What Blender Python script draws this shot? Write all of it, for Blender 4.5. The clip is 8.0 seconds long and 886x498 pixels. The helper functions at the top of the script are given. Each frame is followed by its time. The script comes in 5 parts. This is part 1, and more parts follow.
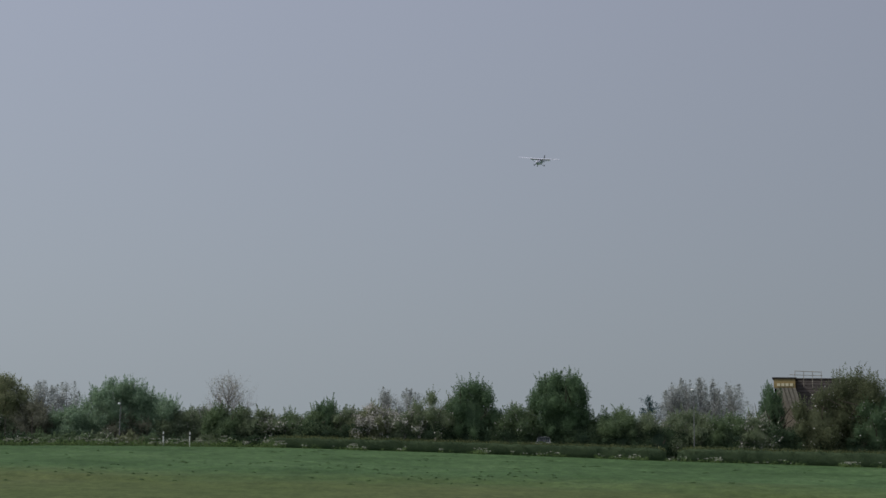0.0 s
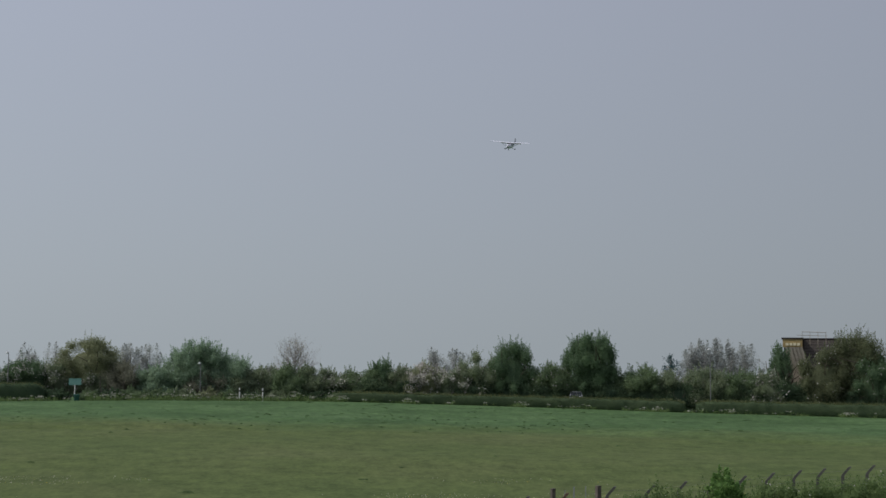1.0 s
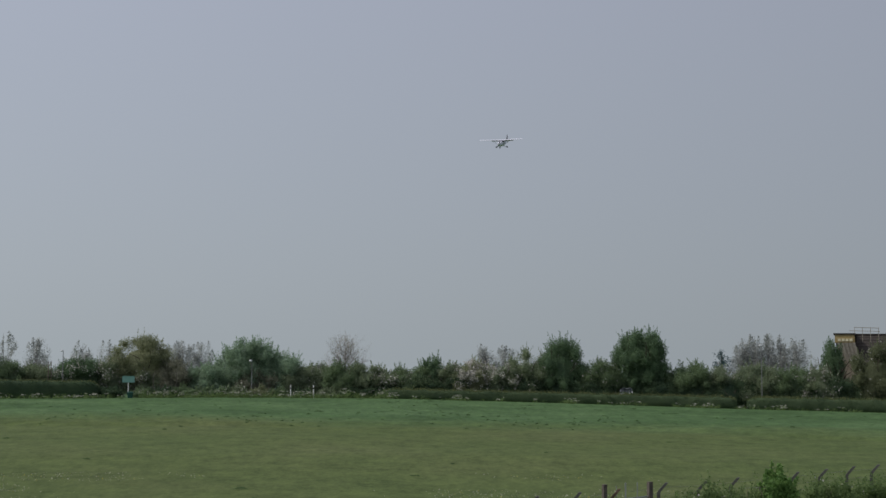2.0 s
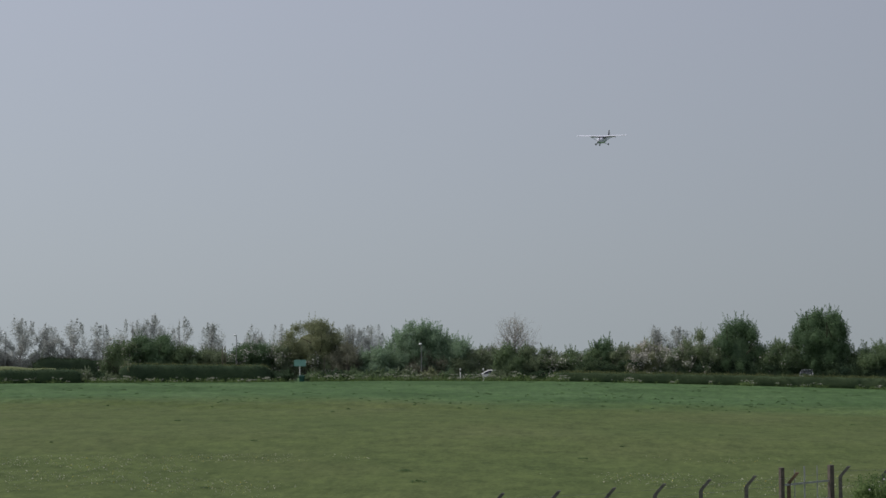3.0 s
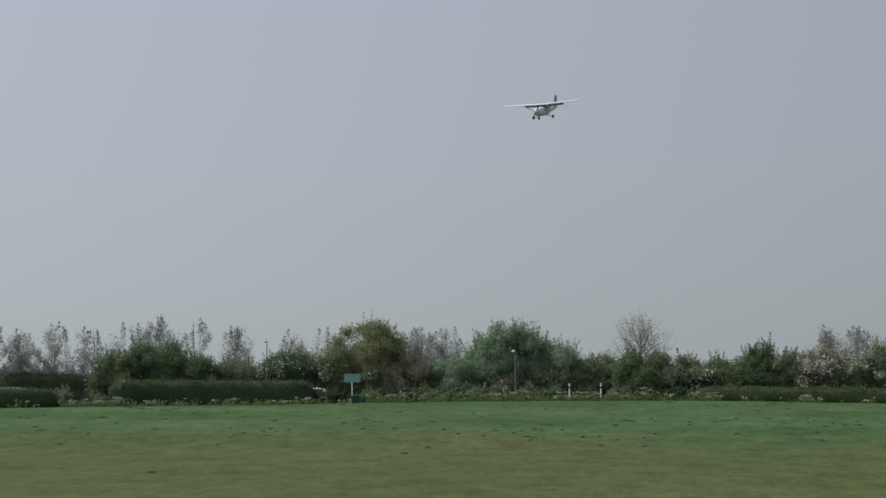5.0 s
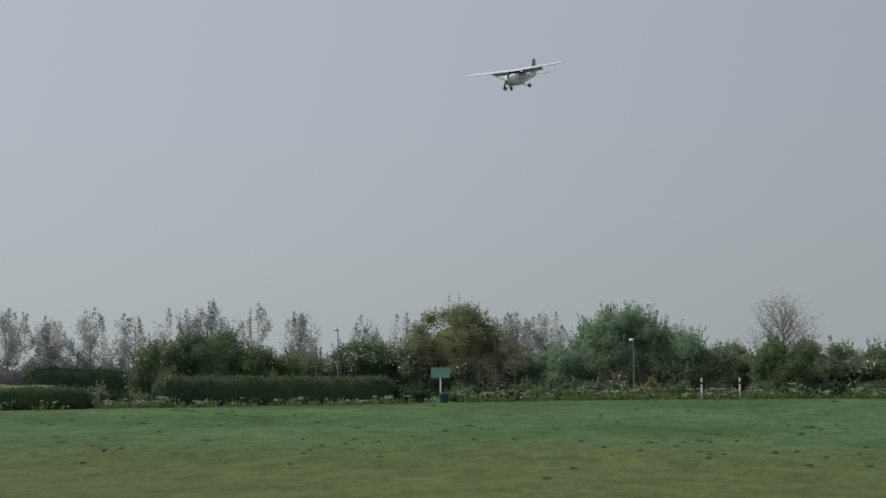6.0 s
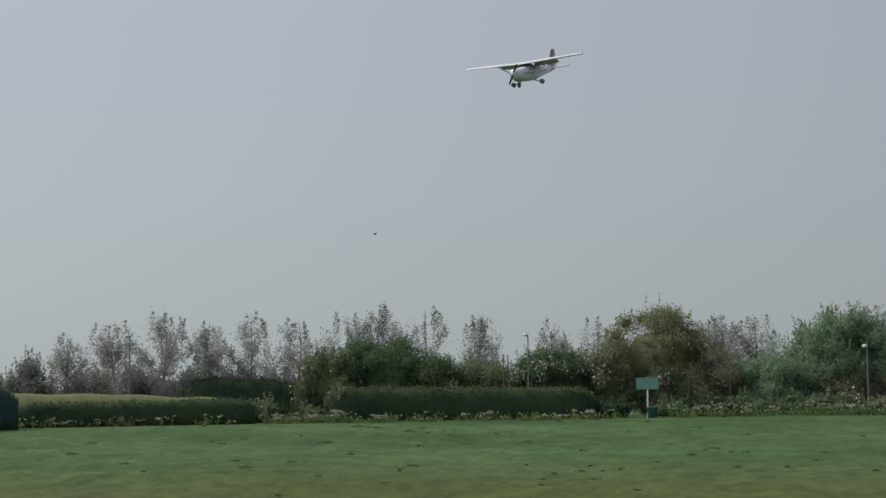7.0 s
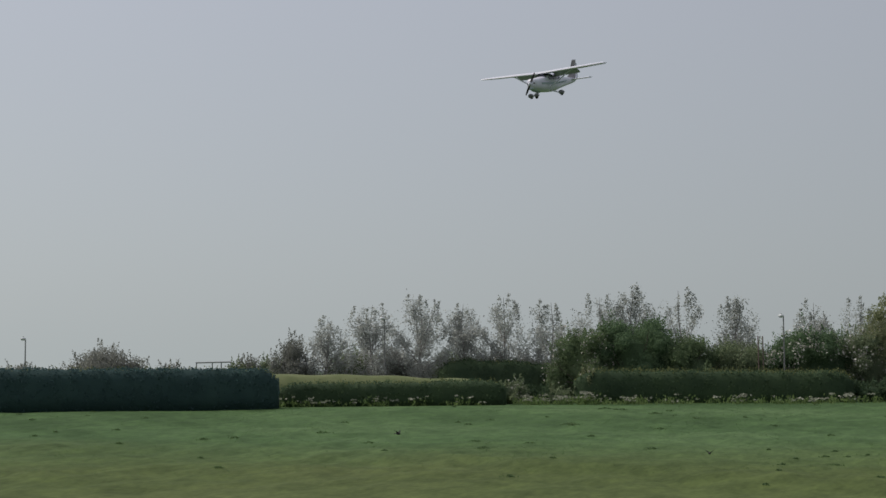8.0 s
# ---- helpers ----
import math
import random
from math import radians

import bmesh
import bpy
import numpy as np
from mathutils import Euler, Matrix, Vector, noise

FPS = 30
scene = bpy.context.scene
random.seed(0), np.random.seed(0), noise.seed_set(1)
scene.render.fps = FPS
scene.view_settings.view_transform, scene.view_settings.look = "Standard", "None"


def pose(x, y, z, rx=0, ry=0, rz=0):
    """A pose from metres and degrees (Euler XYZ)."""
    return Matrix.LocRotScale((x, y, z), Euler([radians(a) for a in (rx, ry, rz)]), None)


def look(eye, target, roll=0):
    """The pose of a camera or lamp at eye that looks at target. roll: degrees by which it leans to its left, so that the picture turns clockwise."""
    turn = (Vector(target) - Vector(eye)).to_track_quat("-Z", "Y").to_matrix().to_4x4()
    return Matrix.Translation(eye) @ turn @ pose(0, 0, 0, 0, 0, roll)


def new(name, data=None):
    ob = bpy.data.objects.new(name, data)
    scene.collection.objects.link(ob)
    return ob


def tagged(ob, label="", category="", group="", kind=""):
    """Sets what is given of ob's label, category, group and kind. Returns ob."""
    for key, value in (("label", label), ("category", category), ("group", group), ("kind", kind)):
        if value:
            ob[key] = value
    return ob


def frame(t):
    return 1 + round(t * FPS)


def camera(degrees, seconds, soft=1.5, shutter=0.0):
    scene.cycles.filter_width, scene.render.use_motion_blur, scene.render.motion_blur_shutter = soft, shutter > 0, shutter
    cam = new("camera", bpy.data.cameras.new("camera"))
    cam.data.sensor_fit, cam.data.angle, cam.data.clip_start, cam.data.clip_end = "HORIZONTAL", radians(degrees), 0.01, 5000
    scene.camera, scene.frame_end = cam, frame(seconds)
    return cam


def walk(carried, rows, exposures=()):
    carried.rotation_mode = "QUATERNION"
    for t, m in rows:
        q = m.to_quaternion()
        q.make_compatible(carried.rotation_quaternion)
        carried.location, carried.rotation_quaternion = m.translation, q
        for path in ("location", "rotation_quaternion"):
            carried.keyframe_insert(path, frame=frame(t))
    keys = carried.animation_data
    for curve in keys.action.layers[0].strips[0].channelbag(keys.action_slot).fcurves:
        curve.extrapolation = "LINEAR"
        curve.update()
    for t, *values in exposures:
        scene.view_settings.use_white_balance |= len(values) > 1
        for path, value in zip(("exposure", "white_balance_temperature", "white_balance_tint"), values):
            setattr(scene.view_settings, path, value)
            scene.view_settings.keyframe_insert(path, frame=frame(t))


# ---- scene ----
# ---------------------------------------------------------------- camera
cam = camera(34.82, 8.0, soft=1.5)
# seconds, x, y, z, yaw, pitch, lean
PATH = [
    (0.0, 2.46, 17.40, 6.92, -0.958, 7.067, -0.785),
    (0.1, 2.33, 14.00, 6.88, -0.850, 6.880, -0.755),
    (0.2, 2.20, 10.60, 6.84, -0.735, 6.640, -0.725),
    (0.3, 2.07, 7.20, 6.80, -0.620, 6.390, -0.695),
    (0.4, 1.94, 3.90, 6.76, -0.500, 6.130, -0.665),
    (0.5, 1.81, 0.90, 6.72, -0.385, 5.887, -0.638),
    (1.0, -0.00, 0.01, 7.11, -0.000, 5.235, -0.598),
    (1.2, -0.02, -0.05, 7.11, 0.420, 5.020, -0.570),
    (2.3, -0.12, -0.40, 7.09, 3.120, 5.150, -0.420),
    (2.5, -0.12, -0.45, 7.09, 4.378, 5.167, -0.388),
    (3.0, 0.31, 1.97, 6.80, 9.016, 4.462, -0.147),
    (3.5, 0.75, 13.31, 5.84, 10.420, 4.440, -0.065),
    (4.0, 1.18, 24.80, 4.87, 11.893, 4.671, -0.052),
    (4.2, 0.24, 27.43, 4.96, 12.234, 5.271, 0.038),
    (5.3, -13.79, 48.00, 6.75, 10.828, 5.090, 0.300),
    (5.5, -15.21, 51.34, 6.73, 11.362, 5.062, 0.325),
    (6.0, -17.83, 60.29, 6.70, 13.055, 4.790, 0.458),
    (6.5, -22.22, 67.71, 6.57, 15.127, 5.165, 0.392),
    (7.0, -25.14, 69.63, 6.92, 18.061, 5.117, 0.465),
    (7.5, -25.25, 69.98, 6.95, 23.387, 4.435, 0.442),
    (8.0, -23.74, 70.22, 6.92, 29.133, 4.454, 0.347),
]
EXPOSURES = [(0.0, -0.20, 6150, 12), (0.5, -0.10, 6200, 12), (1.0, -0.06, 6220, 12), (3.0, -0.03, 6300, 12), (3.5, 0.04, 6310, 11), (4.0, 0.05, 6320, 11), (5.5, 0.04, 6450, 10), (6.3, 0.05, 6500, 10), (7.2, 0.02, 6550, 10), (8.0, -0.04, 6580, 10)]
walk(cam, [(t, pose(x, y, z, 0, 0, yaw) @ pose(0, 0, 0, 90 + pitch) @ pose(0, 0, 0, 0, 0, -lean))
           for t, x, y, z, yaw, pitch, lean in PATH], EXPOSURES)

# ---------------------------------------------------------------- sky and sun
SUN_ELEVATION, SUN_AZIMUTH = 47.0, 100.0      # azimuth: degrees to the left of +y
world = bpy.data.worlds.new("hazy_sky")
scene.world = world
world.use_nodes = True
wn, wl = world.node_tree.nodes, world.node_tree.links
wn.clear()
w_out = wn.new("ShaderNodeOutputWorld")
w_bg = wn.new("ShaderNodeBackground")
w_sky = wn.new("ShaderNodeTexSky")
w_sky.sky_type, w_sky.sun_disc = "NISHITA", False
w_sky.sun_elevation, w_sky.sun_rotation = radians(SUN_ELEVATION), radians(-SUN_AZIMUTH)
w_sky.dust_density, w_sky.air_density = 4.0, 1.0
w_scale = wn.new("ShaderNodeVectorMath")
w_scale.operation = "SCALE"
w_scale.inputs["Scale"].default_value = 0.09
w_geo = wn.new("ShaderNodeTexCoord")
w_sep = wn.new("ShaderNodeSeparateXYZ")
w_ramp = wn.new("ShaderNodeValToRGB")        # haze: pale at the horizon, bluer above
w_ramp.color_ramp.elements[0].position, w_ramp.color_ramp.elements[0].color = 0.0, (0.352, 0.390, 0.400, 1)
w_ramp.color_ramp.elements[1].position, w_ramp.color_ramp.elements[1].color = 0.30, (0.385, 0.412, 0.476, 1)
w_top = w_ramp.color_ramp.elements.new(0.85)
w_top.color = (0.60, 0.62, 0.67, 1)
w_mix = wn.new("ShaderNodeMix")
w_mix.data_type = "RGBA"
w_mix.inputs[0].default_value = 0.90
wl.new(w_geo.outputs["Generated"], w_sep.inputs[0])
wl.new(w_sep.outputs["Z"], w_ramp.inputs["Fac"])
wl.new(w_sky.outputs["Color"], w_scale.inputs[0])
wl.new(w_scale.outputs[0], w_mix.inputs[6])
wl.new(w_ramp.outputs["Color"], w_mix.inputs[7])
w_side = wn.new("ShaderNodeMath")            # the haze glows more on the sun's side
w_side.operation = "MULTIPLY_ADD"
w_side.inputs[1].default_value, w_side.inputs[2].default_value = -0.36, 1.0
wl.new(w_sep.outputs["X"], w_side.inputs[0])
wl.new(w_side.outputs[0], w_bg.inputs["Strength"])
wl.new(w_mix.outputs[2], w_bg.inputs["Color"])
wl.new(w_bg.outputs[0], w_out.inputs["Surface"])

sun_data = bpy.data.lights.new("sun", "SUN")
sun_data.energy, sun_data.angle, sun_data.color = 2.1, radians(4.0), (1.0, 0.94, 0.84)
sun = new("sun", sun_data)
sa, se = radians(SUN_AZIMUTH), radians(SUN_ELEVATION)
sun.matrix_world = look(Vector((-math.sin(sa) * math.cos(se), math.cos(sa) * math.cos(se), math.sin(se))) * 200, (0, 0, 0))


# ---------------------------------------------------------------- materials
def material(name, low, high, rough=0.7, metal=0.0, scale=3.0, island=0.0, through_light=0.0, bump=0.0, spec=0.3, fine=0.0):
    """A surface whose colour wanders between two tones by noise (metres: 1/scale) and from piece to piece."""
    mat = bpy.data.materials.new(name)
    mat.use_nodes = True
    n, l = mat.node_tree.nodes, mat.node_tree.links
    n.clear()
    out, bsdf = n.new("ShaderNodeOutputMaterial"), n.new("ShaderNodeBsdfPrincipled")
    coord, noi, ramp = n.new("ShaderNodeTexCoord"), n.new("ShaderNodeTexNoise"), n.new("ShaderNodeValToRGB")
    noi.inputs["Scale"].default_value, noi.inputs["Detail"].default_value = scale, 5.0
    l.new(coord.outputs["Object"], noi.inputs["Vector"])
    ramp.color_ramp.elements[0].position, ramp.color_ramp.elements[1].position = 0.25, 0.75
    ramp.color_ramp.elements[0].color, ramp.color_ramp.elements[1].color = (*low, 1), (*high, 1)
    value = noi.outputs["Fac"]
    if island:
        geo, mix = n.new("ShaderNodeNewGeometry"), n.new("ShaderNodeMix")
        mix.inputs[0].default_value = island
        l.new(value, mix.inputs[2])
        l.new(geo.outputs["Random Per Island"], mix.inputs[3])
        value = mix.outputs[0]
    l.new(value, ramp.inputs["Fac"])
    l.new(ramp.outputs["Color"], bsdf.inputs["Base Color"])
    bsdf.inputs["Roughness"].default_value, bsdf.inputs["Metallic"].default_value = rough, metal
    bsdf.inputs["Specular IOR Level"].default_value = spec
    if bump:
        b, fine_noise = n.new("ShaderNodeBump"), n.new("ShaderNodeTexNoise")
        fine_noise.inputs["Scale"].default_value = fine or scale * 6
        l.new(coord.outputs["Object"], fine_noise.inputs["Vector"])
        l.new(fine_noise.outputs["Fac"], b.inputs["Height"])
        b.inputs["Strength"].default_value = bump
        l.new(b.outputs["Normal"], bsdf.inputs["Normal"])
    surface = bsdf.outputs[0]
    if through_light:
        tr, mix = n.new("ShaderNodeBsdfTranslucent"), n.new("ShaderNodeMixShader")
        mix.inputs[0].default_value = through_light
        l.new(ramp.outputs["Color"], tr.inputs["Color"])
        l.new(surface, mix.inputs[1])
        l.new(tr.outputs[0], mix.inputs[2])
        surface = mix.outputs[0]
    l.new(surface, out.inputs["Surface"])
    return mat


def leaf_material(name, low, high, through_light=0.52, spec=0.22):
    return material(name, low, high, rough=0.8, scale=0.6, island=0.42, through_light=through_light, spec=spec)


def field_material():
    """Short meadow: lush green by the hedges, paler mown grass with dry patches nearer."""
    mat = bpy.data.materials.new("meadow")
    mat.use_nodes = True
    n, l = mat.node_tree.nodes, mat.node_tree.links
    bsdf = n["Principled BSDF"]
    bsdf.inputs["Roughness"].default_value, bsdf.inputs["Specular IOR Level"].default_value = 0.9, 0.1
    coord = n.new("ShaderNodeTexCoord")

    def noise_at(scale, detail, stretch=(1, 1, 1)):
        m, t = n.new("ShaderNodeMapping"), n.new("ShaderNodeTexNoise")
        m.inputs["Scale"].default_value = stretch
        t.inputs["Scale"].default_value, t.inputs["Detail"].default_value = scale, detail
        l.new(coord.outputs["Object"], m.inputs["Vector"])
        l.new(m.outputs[0], t.inputs["Vector"])
        return t.outputs["Fac"]

    def ramp_of(value, stops):
        r = n.new("ShaderNodeValToRGB")
        for k, (p, c) in enumerate(stops):
            e = r.color_ramp.elements[k] if k < 2 else r.color_ramp.elements.new(p)
            e.position, e.color = p, (*c, 1)
        l.new(value, r.inputs["Fac"])
        return r.outputs["Color"]

    def mixed(fac, a, b):
        m = n.new("ShaderNodeMix")
        m.data_type = "RGBA"
        l.new(fac, m.inputs[0])
        l.new(a, m.inputs[6])
        l.new(b, m.inputs[7])
        return m.outputs[2]

    def maths(op, a, b):
        m = n.new("ShaderNodeMath")
        m.operation = op
        for k, v in enumerate((a, b)):
            if isinstance(v, (int, float)):
                m.inputs[k].default_value = v
            else:
                l.new(v, m.inputs[k])
        return m.outputs[0]

    length = n.new("ShaderNodeVectorMath")
    length.operation = "LENGTH"
    l.new(coord.outputs["Object"], length.inputs[0])
    wander = maths("MULTIPLY", maths("SUBTRACT", noise_at(0.03, 3), 0.5), 22.0)
    split_xyz, swing = n.new("ShaderNodeSeparateXYZ"), n.new("ShaderNodeMapRange")
    l.new(coord.outputs["Object"], split_xyz.inputs[0])
    swing.inputs["From Min"].default_value, swing.inputs["From Max"].default_value = -11.0, -50.0
    swing.inputs["To Min"].default_value, swing.inputs["To Max"].default_value = 0.0, -10.0
    l.new(split_xyz.outputs["X"], swing.inputs["Value"])
    ring = maths("ADD", maths("ADD", length.outputs["Value"], wander), swing.outputs[0])
    lush_fac = n.new("ShaderNodeMapRange")
    lush_fac.inputs["From Min"].default_value, lush_fac.inputs["From Max"].default_value = 117.0, 128.0
    l.new(ring, lush_fac.inputs["Value"])
    mown = ramp_of(noise_at(0.07, 8, (0.9, 1.0, 1)), [(0.28, (0.075, 0.105, 0.035)), (0.5, (0.085, 0.113, 0.039)), (0.72, (0.097, 0.118, 0.046))])
    lush = ramp_of(noise_at(0.12, 6, (0.7, 1.3, 1)), [(0.3, (0.050, 0.094, 0.035)), (0.52, (0.070, 0.126, 0.049)), (0.72, (0.096, 0.158, 0.067))])
    base = mixed(lush_fac.outputs[0], mown, lush)
    grain = ramp_of(maths("ADD", maths("MULTIPLY", noise_at(0.6, 8, (0.9, 0.9, 1)), 0.34), maths("ADD", maths("MULTIPLY", noise_at(1.7, 8, (1.1, 0.7, 1)), 0.33), maths("MULTIPLY", noise_at(5.0, 6, (1.1, 0.6, 1)), 0.28))), [(0.36, (0.66, 0.69, 0.66)), (0.475, (0.96, 0.96, 0.96)), (0.59, (1.28, 1.26, 1.22))])
    m = n.new("ShaderNodeMix")
    m.data_type, m.blend_type = "RGBA", "MULTIPLY"
    m.inputs[0].default_value = 1.0
    l.new(base, m.inputs[6])
    l.new(grain, m.inputs[7])
    l.new(m.outputs[2], bsdf.inputs["Base Color"])
    b = n.new("ShaderNodeBump")
    b.inputs["Strength"].default_value, b.inputs["Distance"].default_value = 0.45, 0.07
    l.new(noise_at(3.2, 10, (1.0, 0.8, 1)), b.inputs["Height"])
    l.new(b.outputs["Normal"], bsdf.inputs["Normal"])
    return mat


M_FIELD = field_material()
M_BLADE = leaf_material("grass_blades", (0.092, 0.124, 0.043), (0.150, 0.176, 0.074), 0.5, 0.1)
M_BLADE_LUSH = leaf_material("lush_grass_blades", (0.070, 0.128, 0.050), (0.140, 0.215, 0.092), 0.5, 0.1)
M_TUFT = leaf_material("dark_tuft_leaves", (0.078, 0.138, 0.058), (0.145, 0.215, 0.096), 0.5)
M_PETAL = material("white_petals", (0.32, 0.32, 0.24), (0.54, 0.53, 0.42), rough=0.8, island=0.8)
M_DANDELION = material("dandelion_yellow", (0.42, 0.34, 0.03), (0.55, 0.50, 0.18), rough=0.8, island=0.8)
M_UMBEL = material("cow_parsley_umbels", (0.24, 0.26, 0.19), (0.48, 0.48, 0.40), rough=0.8, island=0.8, through_light=0.25)
M_WEED = leaf_material("weed_leaves", (0.110, 0.175, 0.065), (0.220, 0.300, 0.115))
M_ELDER = leaf_material("elder_leaves", (0.100, 0.200, 0.055), (0.215, 0.340, 0.105))
# hedge and tree leaf tones below are raised and greyed in place of haze
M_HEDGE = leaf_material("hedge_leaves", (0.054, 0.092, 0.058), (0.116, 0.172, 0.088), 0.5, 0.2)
M_LOW_HEDGE = leaf_material("low_hedge_leaves", (0.066, 0.108, 0.062), (0.145, 0.200, 0.098), 0.5, 0.2)
M_RISE = material("dry_grass", (0.110, 0.135, 0.062), (0.165, 0.185, 0.095), rough=0.9, scale=0.9, bump=0.4, spec=0.1)
# paler than the hedge leaves: the sunlit top edge is put into this colour
M_TIPS = leaf_material("hedge_lit_rim_shoots", (0.135, 0.160, 0.070), (0.235, 0.255, 0.110))
M_DARK_HEDGE = leaf_material("dark_hedge_leaves", (0.048, 0.091, 0.098), (0.081, 0.143, 0.134), 0.48, 0.2)
M_TREE = leaf_material("tree_leaves", (0.125, 0.178, 0.104), (0.228, 0.308, 0.156))
M_DARK_TREE = leaf_material("dark_tree_leaves", (0.106, 0.166, 0.096), (0.186, 0.280, 0.146))
M_FRESH = leaf_material("fresh_tree_leaves", (0.200, 0.290, 0.198), (0.345, 0.455, 0.298))
M_OLIVE = leaf_material("olive_tree_leaves", (0.190, 0.215, 0.130), (0.350, 0.375, 0.215))
M_RUSSET = leaf_material("russet_green_leaves", (0.112, 0.132, 0.074), (0.205, 0.230, 0.124))
M_BROWNISH = leaf_material("bronze_bush_leaves", (0.215, 0.222, 0.165), (0.370, 0.370, 0.270))
M_MIXED = leaf_material("bush_leaves", (0.158, 0.205, 0.132), (0.290, 0.345, 0.200))
M_POPLAR = leaf_material("poplar_leaves", (0.320, 0.340, 0.325), (0.565, 0.580, 0.555), 0.64)
M_PALE_BUSH = leaf_material("pale_bush_leaves", (0.265, 0.275, 0.205), (0.420, 0.430, 0.320))
M_GREY_BUSH = leaf_material("grey_bush_leaves", (0.205, 0.212, 0.190), (0.345, 0.355, 0.322))
M_BLOSSOM = material("hawthorn_blossom", (0.38, 0.36, 0.33), (0.68, 0.65, 0.60), rough=0.8, island=0.8, through_light=0.2)
M_BARK = material("bark", (0.05, 0.042, 0.032), (0.12, 0.10, 0.08), rough=0.9, scale=6, bump=0.4)
M_TWIG = material("grey_twigs", (0.235, 0.220, 0.205), (0.38, 0.36, 0.34), rough=0.9, scale=4)
M_CONCRETE = material("weathered_concrete", (0.052, 0.053, 0.047), (0.112, 0.113, 0.100), rough=0.9, scale=7, bump=0.4)
M_RUSTY = material("rust_stained_concrete", (0.085, 0.058, 0.040), (0.165, 0.115, 0.080), rough=0.9, scale=8, bump=0.4)
M_STEEL = material("galvanised_steel", (0.30, 0.31, 0.32), (0.46, 0.47, 0.48), rough=0.45, metal=0.7, scale=5)
M_COLUMN = material("grey_lamp_column", (0.17, 0.175, 0.175), (0.26, 0.265, 0.265), rough=0.6, metal=0.3, scale=5)
M_WIRE = material("fence_wire", (0.14, 0.15, 0.15), (0.26, 0.27, 0.27), rough=0.5, metal=0.6, scale=20)
M_LAMPHEAD = material("lamp_housing", (0.62, 0.64, 0.66), (0.78, 0.79, 0.8), rough=0.4, scale=8)
M_DARKPOST = material("dark_wooden_post", (0.07, 0.06, 0.055), (0.14, 0.12, 0.10), rough=0.9, scale=5, bump=0.3)
M_REDPOST = material("reddish_post", (0.13, 0.095, 0.085), (0.20, 0.15, 0.135), rough=0.8, scale=5)
M_WHITEPOST = material("white_marker_paint", (0.62, 0.63, 0.6), (0.8, 0.8, 0.78), rough=0.6, scale=6)
M_SIGN = material("sea_green_board", (0.17, 0.34, 0.30), (0.24, 0.42, 0.37), rough=0.5, scale=3)
M_BIN = material("dark_green_plastic", (0.012, 0.06, 0.045), (0.022, 0.085, 0.065), rough=0.5, scale=4)
M_ROOF = material("brown_roof_tiles", (0.036, 0.031, 0.027), (0.062, 0.053, 0.046), rough=0.85, scale=3, bump=0.4)
M_RENDER = material("buff_wall_render", (0.24, 0.21, 0.16), (0.34, 0.30, 0.23), rough=0.9, scale=2, bump=0.2)
M_YELLOW = material("yellow_cladding", (0.28, 0.205, 0.085), (0.37, 0.285, 0.13), rough=0.6, scale=3)
M_PALE = material("pale_panel", (0.62, 0.56, 0.36), (0.74, 0.68, 0.48), rough=0.5, scale=5)
M_TIMBER = material("grey_timber", (0.22, 0.20, 0.16), (0.36, 0.33, 0.27), rough=0.85, scale=5)
M_CARPAINT = material("white_car_paint", (0.72, 0.73, 0.74), (0.80, 0.80, 0.80), rough=0.22, scale=1.0, spec=0.6)
M_GLASS = material("dark_tinted_glass", (0.012, 0.016, 0.02), (0.03, 0.036, 0.042), rough=0.08, scale=2, spec=0.8)
M_TYRE = material("rubber", (0.015, 0.015, 0.016), (0.03, 0.03, 0.03), rough=0.85, scale=12)
M_CHROME = material("alloy_wheel", (0.45, 0.46, 0.47), (0.6, 0.6, 0.6), rough=0.35, metal=0.9, scale=6)
M_REDLAMP = material("red_lens", (0.30, 0.02, 0.015), (0.42, 0.03, 0.02), rough=0.2, scale=6)
# the white carries a blue-lilac tint that offsets green bounce from the meadow
M_PLANE = material("white_aircraft_paint", (0.655, 0.655, 0.765), (0.745, 0.745, 0.85), rough=0.35, scale=1.5, spec=0.45)
M_PLANETRIM = material("blue_grey_trim", (0.36, 0.44, 0.50), (0.44, 0.52, 0.57), rough=0.4, scale=2)
M_FIN = material("faded_red_trim", (0.24, 0.225, 0.235), (0.31, 0.285, 0.295), rough=0.45, scale=2)
# lilac-grey for the shaded underside; offsets green light bounced off the grass
M_FLAP = material("shade_tinted_flap_paint", (0.44, 0.42, 0.54), (0.52, 0.50, 0.62), rough=0.5, scale=2)
M_CABIN = material("tinted_cabin_glass", (0.07, 0.075, 0.095), (0.11, 0.115, 0.14), rough=0.12, scale=2, spec=0.6)
M_PROP = material("dark_propeller_paint", (0.045, 0.040, 0.042), (0.075, 0.068, 0.070), rough=0.5, scale=4)
# the fairings' shade is put into this grey, darker than the aircraft paint
M_FAIRING = material("shade_grey_wheel_fairing_paint", (0.15, 0.15, 0.165), (0.22, 0.22, 0.24), rough=0.45, scale=3)
M_BLACK = material("black_paint", (0.012, 0.012, 0.013), (0.024, 0.024, 0.026), rough=0.5, scale=4)
M_BIRD = material("black_feathers", (0.010, 0.010, 0.012), (0.022, 0.020, 0.022), rough=0.7, scale=20)
M_ASPHALT = material("asphalt", (0.04, 0.04, 0.042), (0.065, 0.064, 0.062), rough=0.9, scale=4, bump=0.3)


